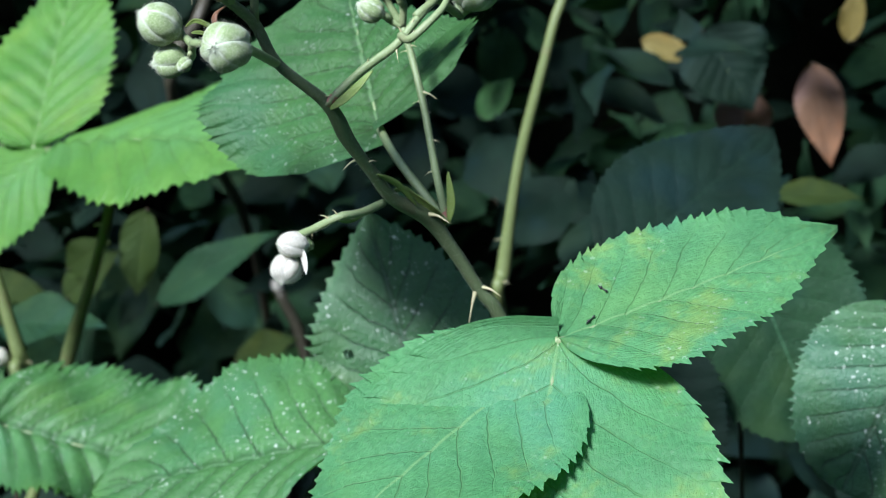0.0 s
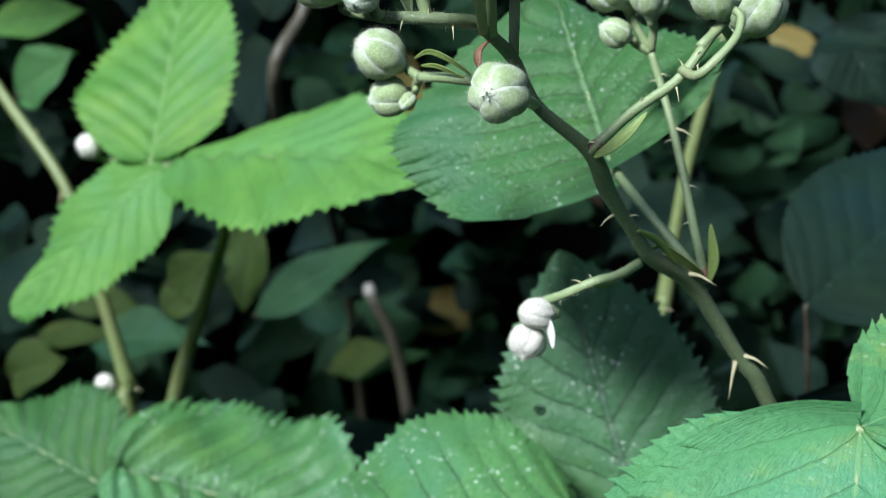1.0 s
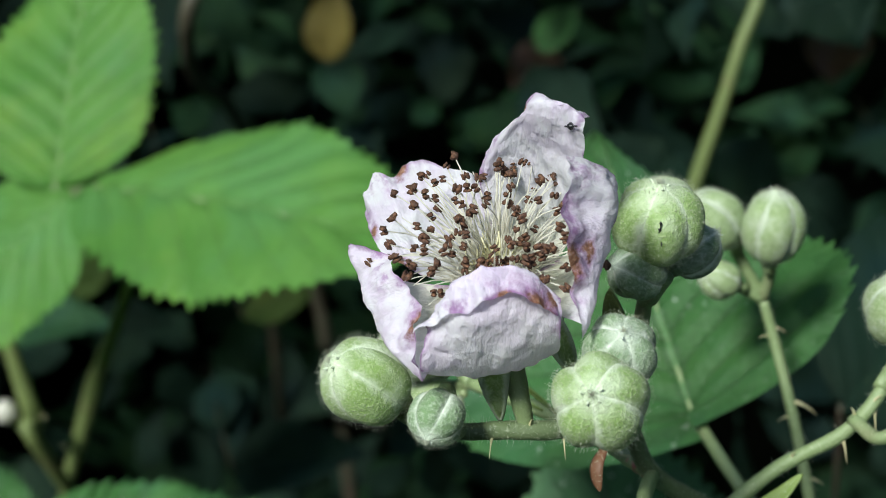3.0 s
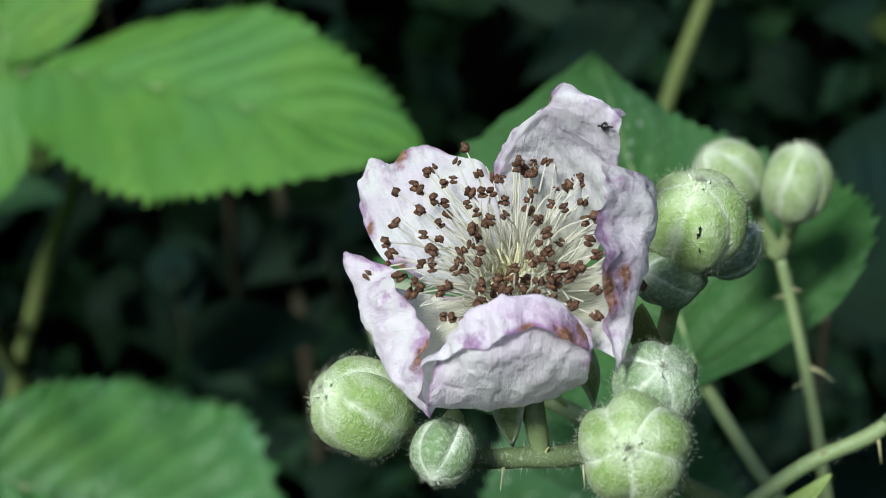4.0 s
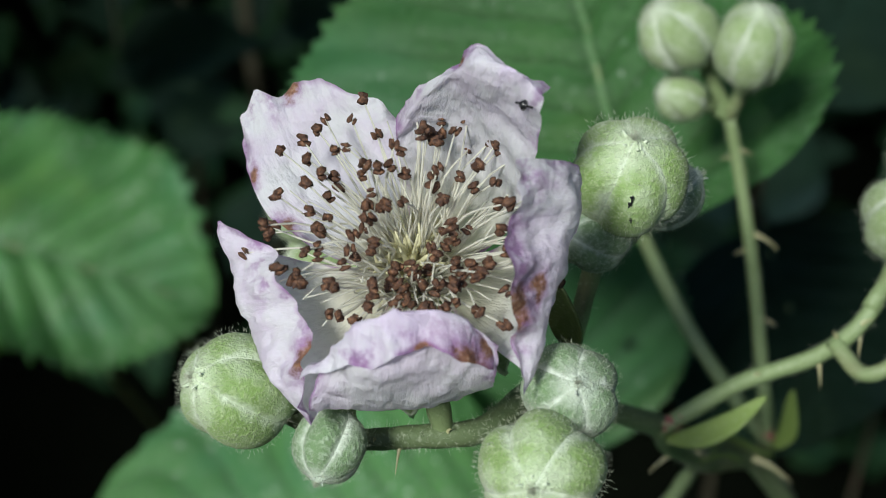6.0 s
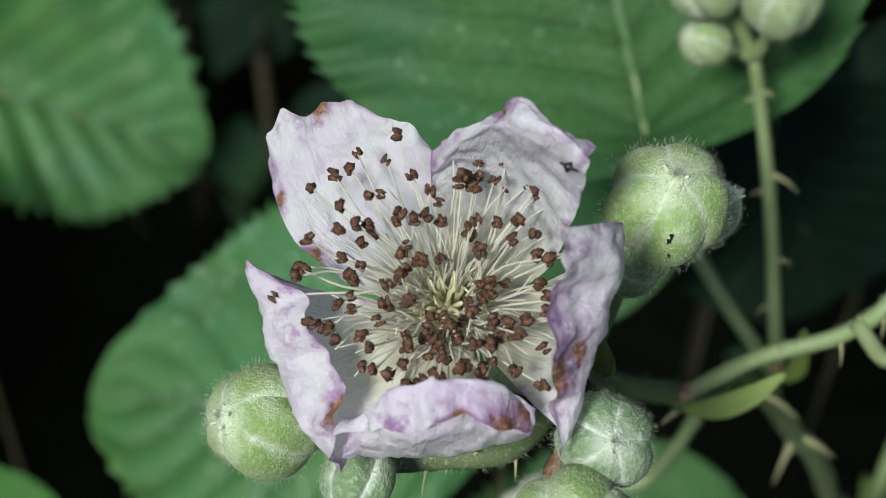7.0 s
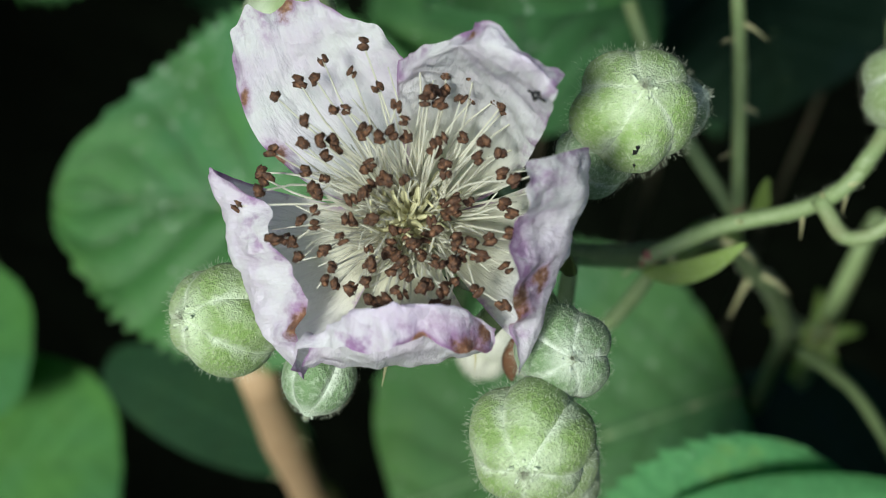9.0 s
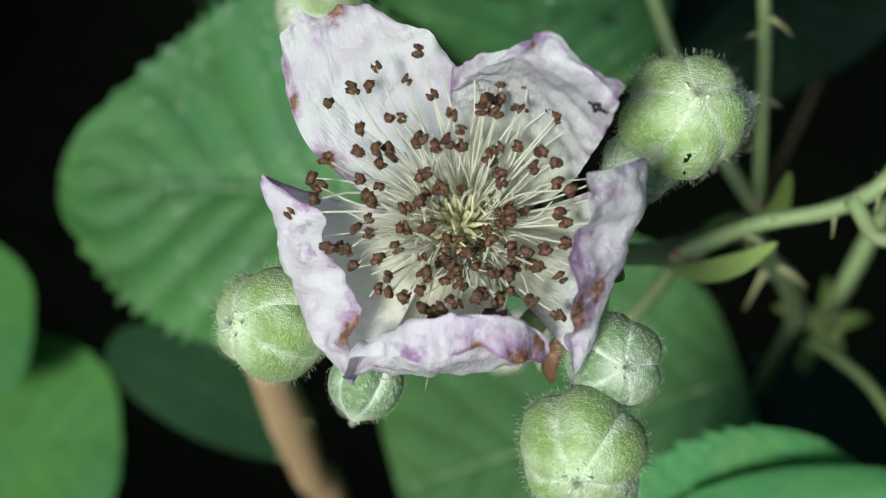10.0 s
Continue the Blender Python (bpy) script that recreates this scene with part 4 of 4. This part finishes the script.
bud("withered white downy flower bud", (0.0118, 0.0370, 0.9268), (-0.7, -0.6, 0.2), 0.0024, 1.25, 57, FELT_WHITE, 1300, [(0.0128, 0.0390, 0.9284)])

# ---- the flower ----
MM = 0.001
AXIS = unit((-0.05, -0.52, 0.85))
AX = unit(np.cross(AXIS, (0.2, 0.9, 0.1)))
AY = np.cross(AXIS, AX)


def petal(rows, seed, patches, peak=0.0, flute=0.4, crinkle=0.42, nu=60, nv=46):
    """A petal lofted over a few cross-sections (left, middle, right, in mm, placed to fit the camera's view), with
    crinkles and a ragged rim.
    """
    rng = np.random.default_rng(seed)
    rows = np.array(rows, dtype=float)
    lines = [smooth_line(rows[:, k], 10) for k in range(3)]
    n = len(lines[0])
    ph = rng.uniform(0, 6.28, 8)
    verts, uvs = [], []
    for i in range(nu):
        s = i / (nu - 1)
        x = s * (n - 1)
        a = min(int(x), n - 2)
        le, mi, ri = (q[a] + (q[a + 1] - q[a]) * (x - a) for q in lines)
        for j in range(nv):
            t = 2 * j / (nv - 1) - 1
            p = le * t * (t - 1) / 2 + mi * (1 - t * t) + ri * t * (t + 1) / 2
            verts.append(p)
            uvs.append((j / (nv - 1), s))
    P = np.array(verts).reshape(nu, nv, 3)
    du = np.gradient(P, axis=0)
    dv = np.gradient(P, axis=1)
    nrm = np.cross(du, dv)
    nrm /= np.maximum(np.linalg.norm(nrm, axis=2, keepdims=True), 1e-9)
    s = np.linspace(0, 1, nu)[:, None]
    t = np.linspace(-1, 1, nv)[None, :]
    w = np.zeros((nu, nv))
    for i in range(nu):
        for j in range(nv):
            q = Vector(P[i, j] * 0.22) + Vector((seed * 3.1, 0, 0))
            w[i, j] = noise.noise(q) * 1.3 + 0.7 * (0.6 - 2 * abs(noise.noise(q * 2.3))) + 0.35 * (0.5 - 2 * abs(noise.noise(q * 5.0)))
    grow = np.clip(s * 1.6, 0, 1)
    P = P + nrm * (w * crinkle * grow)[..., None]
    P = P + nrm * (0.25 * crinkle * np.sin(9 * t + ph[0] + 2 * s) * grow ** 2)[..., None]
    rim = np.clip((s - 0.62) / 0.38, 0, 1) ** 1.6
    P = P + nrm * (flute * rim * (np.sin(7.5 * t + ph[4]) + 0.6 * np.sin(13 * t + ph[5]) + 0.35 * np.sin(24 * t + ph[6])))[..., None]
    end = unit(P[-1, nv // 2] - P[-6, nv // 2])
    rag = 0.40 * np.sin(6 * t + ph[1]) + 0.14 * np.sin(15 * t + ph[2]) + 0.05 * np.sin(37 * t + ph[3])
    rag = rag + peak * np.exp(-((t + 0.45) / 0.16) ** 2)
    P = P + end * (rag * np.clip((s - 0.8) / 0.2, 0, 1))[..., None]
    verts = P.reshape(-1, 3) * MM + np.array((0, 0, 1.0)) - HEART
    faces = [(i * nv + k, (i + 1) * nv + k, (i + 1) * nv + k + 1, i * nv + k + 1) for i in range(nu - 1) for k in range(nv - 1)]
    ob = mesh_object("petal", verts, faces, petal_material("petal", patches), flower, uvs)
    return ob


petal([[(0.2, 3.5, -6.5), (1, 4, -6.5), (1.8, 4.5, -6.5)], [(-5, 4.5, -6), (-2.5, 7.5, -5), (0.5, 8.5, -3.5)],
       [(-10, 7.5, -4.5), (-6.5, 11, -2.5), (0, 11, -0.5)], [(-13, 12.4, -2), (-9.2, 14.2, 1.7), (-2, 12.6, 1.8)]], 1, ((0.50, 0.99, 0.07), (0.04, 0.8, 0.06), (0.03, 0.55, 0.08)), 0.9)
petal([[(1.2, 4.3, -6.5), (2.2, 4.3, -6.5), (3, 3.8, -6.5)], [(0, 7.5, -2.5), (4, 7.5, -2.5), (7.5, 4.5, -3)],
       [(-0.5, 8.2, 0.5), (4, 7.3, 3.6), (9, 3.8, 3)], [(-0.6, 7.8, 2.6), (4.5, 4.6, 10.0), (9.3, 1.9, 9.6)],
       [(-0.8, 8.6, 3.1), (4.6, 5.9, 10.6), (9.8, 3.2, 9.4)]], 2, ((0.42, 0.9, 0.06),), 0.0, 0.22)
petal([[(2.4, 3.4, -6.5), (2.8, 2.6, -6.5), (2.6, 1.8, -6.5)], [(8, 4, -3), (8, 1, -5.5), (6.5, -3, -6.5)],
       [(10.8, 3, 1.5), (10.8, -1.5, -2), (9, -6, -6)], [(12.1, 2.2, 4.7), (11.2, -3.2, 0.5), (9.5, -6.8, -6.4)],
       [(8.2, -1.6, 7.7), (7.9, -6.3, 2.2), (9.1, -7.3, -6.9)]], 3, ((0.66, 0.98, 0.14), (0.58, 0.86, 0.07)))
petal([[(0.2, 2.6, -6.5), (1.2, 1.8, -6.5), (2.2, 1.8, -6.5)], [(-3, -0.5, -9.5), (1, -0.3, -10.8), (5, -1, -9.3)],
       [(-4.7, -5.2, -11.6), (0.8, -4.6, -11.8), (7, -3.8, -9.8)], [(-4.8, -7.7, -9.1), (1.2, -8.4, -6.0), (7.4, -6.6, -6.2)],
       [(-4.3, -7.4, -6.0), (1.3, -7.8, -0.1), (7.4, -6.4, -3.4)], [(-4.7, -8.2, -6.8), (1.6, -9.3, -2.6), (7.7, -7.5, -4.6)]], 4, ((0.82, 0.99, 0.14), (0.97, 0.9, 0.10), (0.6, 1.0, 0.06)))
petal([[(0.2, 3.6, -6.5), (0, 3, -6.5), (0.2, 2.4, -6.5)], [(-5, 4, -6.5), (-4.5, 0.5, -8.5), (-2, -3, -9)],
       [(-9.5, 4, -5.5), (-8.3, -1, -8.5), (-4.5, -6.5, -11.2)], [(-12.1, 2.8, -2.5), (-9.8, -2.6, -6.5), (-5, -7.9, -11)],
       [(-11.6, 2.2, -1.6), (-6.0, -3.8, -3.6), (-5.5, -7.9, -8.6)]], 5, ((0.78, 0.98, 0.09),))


def stamens(count, seed, bare=0):
    """White filaments that fan out of the cup, each with a two-lobed brown anther; bare: how many have lost theirs."""
    rng = np.random.default_rng(seed)
    shapes = []
    for k in range(5):
        v, f = [], []
        for side in (-1, 1):
            n0 = len(v)
            w = rng.uniform(0.8, 1.2)
            for i in range(5):
                th = math.pi * i / 4
                for j in range(6):
                    a = 2 * math.pi * j / 6
                    g = 1 + rng.normal(0, 0.11)
                    v.append((0.00016 * side + 0.00018 * math.sin(th) * math.cos(a) * w * g, 0.00026 * math.sin(th) * math.sin(a) * g + 0.00009 * side * math.cos(th),
                              0.00034 * math.cos(th) * w * g + 0.0001 * side * math.sin(3 * th)))
            for i in range(4):
                for j in range(6):
                    a, b = n0 + i * 6 + j, n0 + i * 6 + (j + 1) % 6
                    f.append((a, b, b + 6, a + 6))
        me = bpy.data.meshes.new("anther")
        me.from_pydata(v, [], f)
        me.polygons.foreach_set("use_smooth", [True] * len(me.polygons))
        me.materials.append(ANTHER)
        shapes.append(me)
    lost = set(rng.permutation(count)[:bare].tolist())
    for k in range(count):
        ang = 2 * math.pi * k * 0.618034
        ring = 0.06 + 0.94 * ((k + 0.5) / count) ** 0.88
        tilt = radians(2 + 60 * ring) + rng.normal(0, 0.11)
        out = AX * math.cos(ang) + AY * math.sin(ang)
        low = max(0.0, float(np.dot(out, unit((0.15, -0.8, -0.55)))))
        tilt *= 1 - 0.42 * low
        way = unit(AXIS * math.cos(tilt) + out * math.sin(tilt))
        length = (0.0078 + 0.0026 * ring) * (1 - 0.16 * low) * rng.uniform(0.72, 1.12)
        root = out * 0.0021 * (0.55 + 0.45 * ring) + AXIS * 0.0006
        up = unit(AXIS * 0.75 + way)
        end = root + way * length + rng.normal(0, 0.0004, 3)
        mid = root + up * length * 0.36 + rng.normal(0, 0.0003, 3)
        bend = root + unit(up + way * 1.5) * length * 0.72 + rng.normal(0, 0.0004, 3)
        v, f, _ = tube([root, mid, bend, end], 0.00012, 0.00006, 3, 5, rough=0.0)
        ob = mesh_object("stamen", v, f, FILAMENT, flower)
        if k in lost:
            ob.scale = (0.82, 0.82, 0.82)
            continue
        an = new("anther", shapes[k % 5])
        an.parent = ob
        an.matrix_basis = Matrix.LocRotScale(Vector(end), Euler(rng.uniform(0, 6.28, 3)), Vector((1, 1, 1)) * rng.uniform(1.05, 1.5))


stamens(235, 8, 85)


def pistil():
    rng = np.random.default_rng(4)
    verts, faces = [], []
    for k in range(46):
        ang = 2 * math.pi * k * 0.618034
        ring = math.sqrt((k + 0.5) / 46)
        out = AX * math.cos(ang) + AY * math.sin(ang)
        c = out * 0.0022 * ring + AXIS * (0.0014 + 0.0030 * (1 - ring ** 2))
        way = unit(AXIS + out * ring * 1.2)
        v, f, _ = tube([c - way * 0.0004, c, c + way * 0.0006, c + way * 0.0011 + rng.normal(0, 0.0002, 3), c + way * 0.0021 + rng.normal(0, 0.0004, 3)], 0.00024, 0.00007, 2, 6)
        n0 = len(verts)
        verts += list(v)
        faces += [tuple(q + n0 for q in t) for t in f]
    ob = mesh_object("pistil", verts, faces, CARPEL, flower, label="greenish yellow heart of fine styles")
    v, f, _ = tube([-AXIS * 0.002, AXIS * 0.0, AXIS * 0.0016, AXIS * 0.0028], 0.0022, 0.0010, 4, 14)
    mesh_object("receptacle", v, f, CARPEL, flower)


pistil()


def sepals():
    """Five downy sepals bent back under the flower, and its stalk."""
    for k in range(5):
        a = 2 * math.pi * k / 5 + 0.4
        out = AX * math.cos(a) + AY * math.sin(a)
        side = np.cross(AXIS, out)
        line = smooth_line([out * 0.001 - AXIS * 0.0012, out * 0.0045 - AXIS * 0.0030, out * 0.0065 - AXIS * 0.0075, out * 0.0068 - AXIS * 0.0125], 5)
        n = len(line)
        verts, uvs, faces = [], [], []
        for i, p in enumerate(line):
            s = i / (n - 1)
            w = 0.0026 * (1 - s) ** 0.7 * (0.5 + s * 1.2 if s < 0.4 else 1.0) + 0.00005
            for j in range(7):
                t = j / 3 - 1
                verts.append(p + side * w * t - out * 0.0005 * (1 - t * t) + out * 0.00012 * math.sin(9 * s + 3 * t))
                uvs.append((j / 6, s * 0.8))
        faces = [(i * 7 + j, i * 7 + j + 1, (i + 1) * 7 + j + 1, (i + 1) * 7 + j) for i in range(n - 1) for j in range(6)]
        ob = mesh_object("sepal", verts, faces, FELT, flower, uvs)
        ob.modifiers.new("thickness", 'SOLIDIFY').thickness = 0.0003
    down = np.array((0.0035, 0.0022, 0.9797)) - HEART
    v, f, _ = tube([-AXIS * 0.0008, -AXIS * 0.0025, -AXIS * 0.006 + down * 0.15, down * 0.75, down], 0.0015, 0.0008, 5, 10)
    mesh_object("flower_stalk", v, f, STALK, flower)


sepals()

# ---- bug, bract and drops ----


def bug_on_petal():
    at = np.array((0.00822, 0.00205, 1.00920))
    root = anchor("bug", at, "tiny black bug sitting on a petal", "insect")
    d = unit((0.72, -0.66, 0.20))
    v, f, _ = tube([-d * 0.00075, -d * 0.0005, np.zeros(3), d * 0.0005, d * 0.00075], 0.00008, 0.00008, 4, 8, knobs=((0.5, 0.00030), (0.4, 0.00020)))
    mesh_object("body", v, f, BUG, root)


bug_on_petal()


def speck(place, way, size):
    """A tiny dark insect on a bud."""
    root = anchor("bug", place, "tiny black insect on a downy bud", "insect", "bugs")
    d = unit(way)
    v, f, _ = tube([-d * size, -d * size * 0.5, np.array((0.12, -0.1, 0.0)) * size, d * size * 0.6, d * size], size * 0.12, size * 0.10, 4, 7, knobs=((0.3, size * 0.22), (0.8, size * 0.16)))
    mesh_object("body", v, f, BUG, root)


speck((0.0160, 0.0083, 0.9975), (0.15, -0.2, 1.0), 0.00062)
speck((0.0161, 0.0084, 0.9960), (-0.2, 0.1, 1.0), 0.00042)
speck((0.0162, 0.0112, 1.0004), (0.6, -0.5, 0.1), 0.00025)


def small_blade(name, label, category, pts, width, mat, side):
    """A narrow pointed bract or stipule."""
    o = np.array(pts[0], dtype=float)
    line = smooth_line([np.asarray(p) - o for p in pts], 8)
    n = len(line)
    side = unit(side)
    verts, uvs = [], []
    for i, p in enumerate(line):
        s = i / (n - 1)
        w = width * math.sin(math.pi * min(1, s * 0.96 + 0.04)) ** 0.7 * 0.5
        for j in range(5):
            t = j / 2 - 1
            t2 = unit(np.cross(side, line[-1] - line[0]))
            verts.append(p + side * w * t + t2 * w * 0.35 * t * t)
            uvs.append((s, j / 4))
    faces = [(i * 5 + j, i * 5 + j + 1, (i + 1) * 5 + j + 1, (i + 1) * 5 + j) for i in range(n - 1) for j in range(4)]
    ob = mesh_object(name, verts, faces, mat, None, uvs)
    ob.location = o
    ob.modifiers.new("thickness", 'SOLIDIFY').thickness = 0.0002
    return tagged(ob, label, category)


small_blade("bract", "yellow-green bract at the base of a stalk", "bract", [(0.0232, 0.0288, 0.9543), (0.0262, 0.0279, 0.9560), (0.0292, 0.0278, 0.9584), (0.0318, 0.0284, 0.9612)], 0.0022, BRACT, (0.2, -0.6, -0.6))
small_blade("bract", "yellow-green bract at a leaf joint", "bract", [(0.0389, 0.0570, 0.9262), (0.0370, 0.0530, 0.9300), (0.0330, 0.0500, 0.9345)], 0.0028, BRACT, (0.6, -0.6, 0.4))
small_blade("bract", "yellow-green bract at a leaf joint", "bract", [(0.0395, 0.0570, 0.9265), (0.0405, 0.0560, 0.9310), (0.0400, 0.0560, 0.9370)], 0.0022, BRACT, (0.8, -0.6, 0.0))
small_blade("bract", "pale green narrow stipule beside the cane", "bract", [(0.0286, 0.0410, 0.9396), (0.0317, 0.0451, 0.9366), (0.0346, 0.0497, 0.9313)], 0.0016, BRACT, (0.5, -0.5, 0.6))
small_blade("sepal", "dull olive sepal hanging behind a petal", "sepal", [(0.0125, 0.0062, 0.9852), (0.0122, 0.0050, 0.9890), (0.0114, 0.0036, 0.9932)], 0.0030, STEM_BG, (0.8, -0.6, 0.1))
small_blade("stipule", "thin curled pale stipule on a side stalk", "stipule", [(0.0050, 0.0300, 0.9672), (0.0010, 0.0318, 0.9700), (-0.0030, 0.0345, 0.9712), (-0.0058, 0.0360, 0.9700)], 0.0010, BRACT, (0.2, -0.5, 0.8))
small_blade("stipule", "thin pale stipule on a side stalk", "stipule", [(0.0030, 0.0312, 0.9672), (-0.0015, 0.0330, 0.9690), (-0.0048, 0.0362, 0.9688)], 0.0009, BRACT, (0.3, -0.6, 0.6))
small_blade("stipule", "narrow yellow-green stipule beside the cane", "stipule", [(0.0300, 0.0465, 0.9350), (0.0325, 0.0500, 0.9345), (0.0362, 0.0540, 0.9300)], 0.0018, BRACT, (0.2, -0.6, 0.7))
small_blade("stipule", "narrow yellow-green stipule on a short side stalk", "stipule", [(0.0272, 0.0440, 0.9325), (0.0235, 0.0385, 0.9312), (0.0205, 0.0362, 0.9318)], 0.0013, BRACT, (0.3, -0.5, 0.8))
small_blade("dried_bract", "dried brown bract on the cane", "bract", [(0.0112, 0.0080, 0.9755), (0.0100, 0.0055, 0.9745), (0.0099, 0.0048, 0.9731), (0.0103, 0.0046, 0.9718)], 0.0014, DRY, (0.8, -0.5, 0.2))


def drop(place, r):
    bm = bmesh.new()
    bmesh.ops.create_icosphere(bm, subdivisions=3, radius=r)
    for q in bm.verts:
        q.co.z *= 0.7
    me = bpy.data.meshes.new("water_drop")
    bm.to_mesh(me)
    bm.free()
    me.polygons.foreach_set("use_smooth", [True] * len(me.polygons))
    me.materials.append(WATER)
    ob = new("water_drop", me)
    ob.location = place
    return tagged(ob, "clear round water drop on a leaf", "drop", "water drops")


for place in ((-0.0031, 0.1358, 0.8758), (0.0275, 0.1388, 0.8696)):
    drop(place, 0.0014)


def speck_bug(on, u, v, way):
    blade = next(c for c in on.children if c.name.startswith("blade"))
    across = 27
    vert = blade.data.vertices[round(u * (len(blade.data.vertices) // across - 1)) * across + round(v * (across - 1))]
    nrm = np.array(vert.normal)
    place = np.array(on.location) + np.array(vert.co) + nrm * 0.0003 * (1 if nrm[2] > 0 else -1)
    root = anchor("bug", place, "tiny black bug on a leaf", "insect", "bugs")
    way = np.array(way) - nrm * np.dot(way, nrm)
    d = unit(way)
    v, f, _ = tube([-d * 0.0011, -d * 0.0007, np.zeros(3), d * 0.0008, d * 0.0012], 0.00014, 0.00012, 4, 8, knobs=((0.35, 0.0003), (0.8, 0.0002)))
    mesh_object("body", v, f, BUG, root)


speck_bug(broad_leaf, 0.19, 0.58, (0.15, -0.5, -0.8))
speck_bug(pointed_leaf, 0.125, 0.54, (0.7, 0.3, 0.6))
speck_bug(pointed_leaf, 0.216, 0.69, (0.6, -0.3, -0.3))

# loop shaped to fit the later camera view; stands in for a fork
stalk("fork_stand_in", [(0.0372, 0.0300, 0.9672), (0.0395, 0.0262, 0.9668), (0.0425, 0.0262, 0.9690), (0.0455, 0.0290, 0.9720), (0.0462, 0.0320, 0.9748), (0.0440, 0.0338, 0.9765)], 0.0008, 0.0006, STALK, "pale green loop standing in for a forked flower stalk", "stalk", (), (), 140, 90)
bud("tiny white flower bud in the thicket", (-0.1766, 0.3000, 0.9135), (-0.2, -0.5, 0.8), 0.0040, 1.1, 91, FELT_WHITE, 120, [(-0.168, 0.304, 0.907), (-0.150, 0.300, 0.902)])
bud("tiny white flower bud in the thicket", (-0.1921, 0.3260, 0.8196), (-0.3, -0.5, 0.8), 0.0036, 1.1, 92, FELT_WHITE, 120, [(-0.189, 0.329, 0.812), (-0.1845, 0.33, 0.808)])

small_blade("withered_bract", "withered pale pinkish bract under the white buds", "bract", [(0.0120, 0.0375, 0.9275), (0.0135, 0.0365, 0.9245), (0.0144, 0.0358, 0.9210)], 0.0024, FELT_WHITE, (0.6, -0.6, 0.3))


def spent_flower(centre, axis, label, seed):
    """A flower that has dropped its petals: narrow bent-back sepals round a tuft of brown stamens, on a stalk."""
    rng = np.random.default_rng(seed)
    root = anchor("spent_flower", centre, label, "flower")
    ax = unit(axis)
    sx = unit(np.cross(ax, (0.3, 0.9, 0.2)))
    sy = np.cross(ax, sx)
    for k in range(5):
        a = 2 * math.pi * k / 5 + rng.uniform(-0.2, 0.2)
        out = sx * math.cos(a) + sy * math.sin(a)
        side = np.cross(ax, out)
        line = smooth_line([out * 0.0005, out * 0.003 + ax * 0.001, out * 0.0065 - ax * 0.001, out * 0.0085 - ax * 0.005], 4)
        verts, uvs = [], []
        for i, q in enumerate(line):
            s = i / (len(line) - 1)
            w = 0.0018 * (1 - s) ** 0.6 + 0.0001
            for j in range(5):
                t = j / 2 - 1
                verts.append(q + side * w * t + ax * w * 0.4 * t * t)
                uvs.append((j / 4, s * 0.8))
        faces = [(i * 5 + j, i * 5 + j + 1, (i + 1) * 5 + j + 1, (i + 1) * 5 + j) for i in range(len(line) - 1) for j in range(4)]
        ob = mesh_object("sepal", verts, faces, BRACT, root, uvs)
        ob.modifiers.new("thickness", 'SOLIDIFY').thickness = 0.0003
    for k in range(24):
        way = unit(ax + rng.normal(0, 0.55, 3))
        v, f, _ = tube([np.zeros(3), way * 0.002, way * rng.uniform(0.003, 0.0045)], 0.00012, 0.00022, 3, 5)
        mesh_object("stamen", v, f, ANTHER if k % 3 else CARPEL, root)
    c = np.asarray(centre)
    v, f, _ = tube([ax * 0.0005, -ax * 0.003, np.array((0.006, 0.012, -0.05)), np.array((0.012, 0.03, -c[2] + 0.0))], 0.0012, 0.0014, 5, 8)
    mesh_object("flower_stalk", v, f, STALK, root)


spent_flower((0.0688, 0.092, 0.8516), (-0.1, -0.5, 0.85), "spent bramble flower with bare yellow-green sepals", 95)
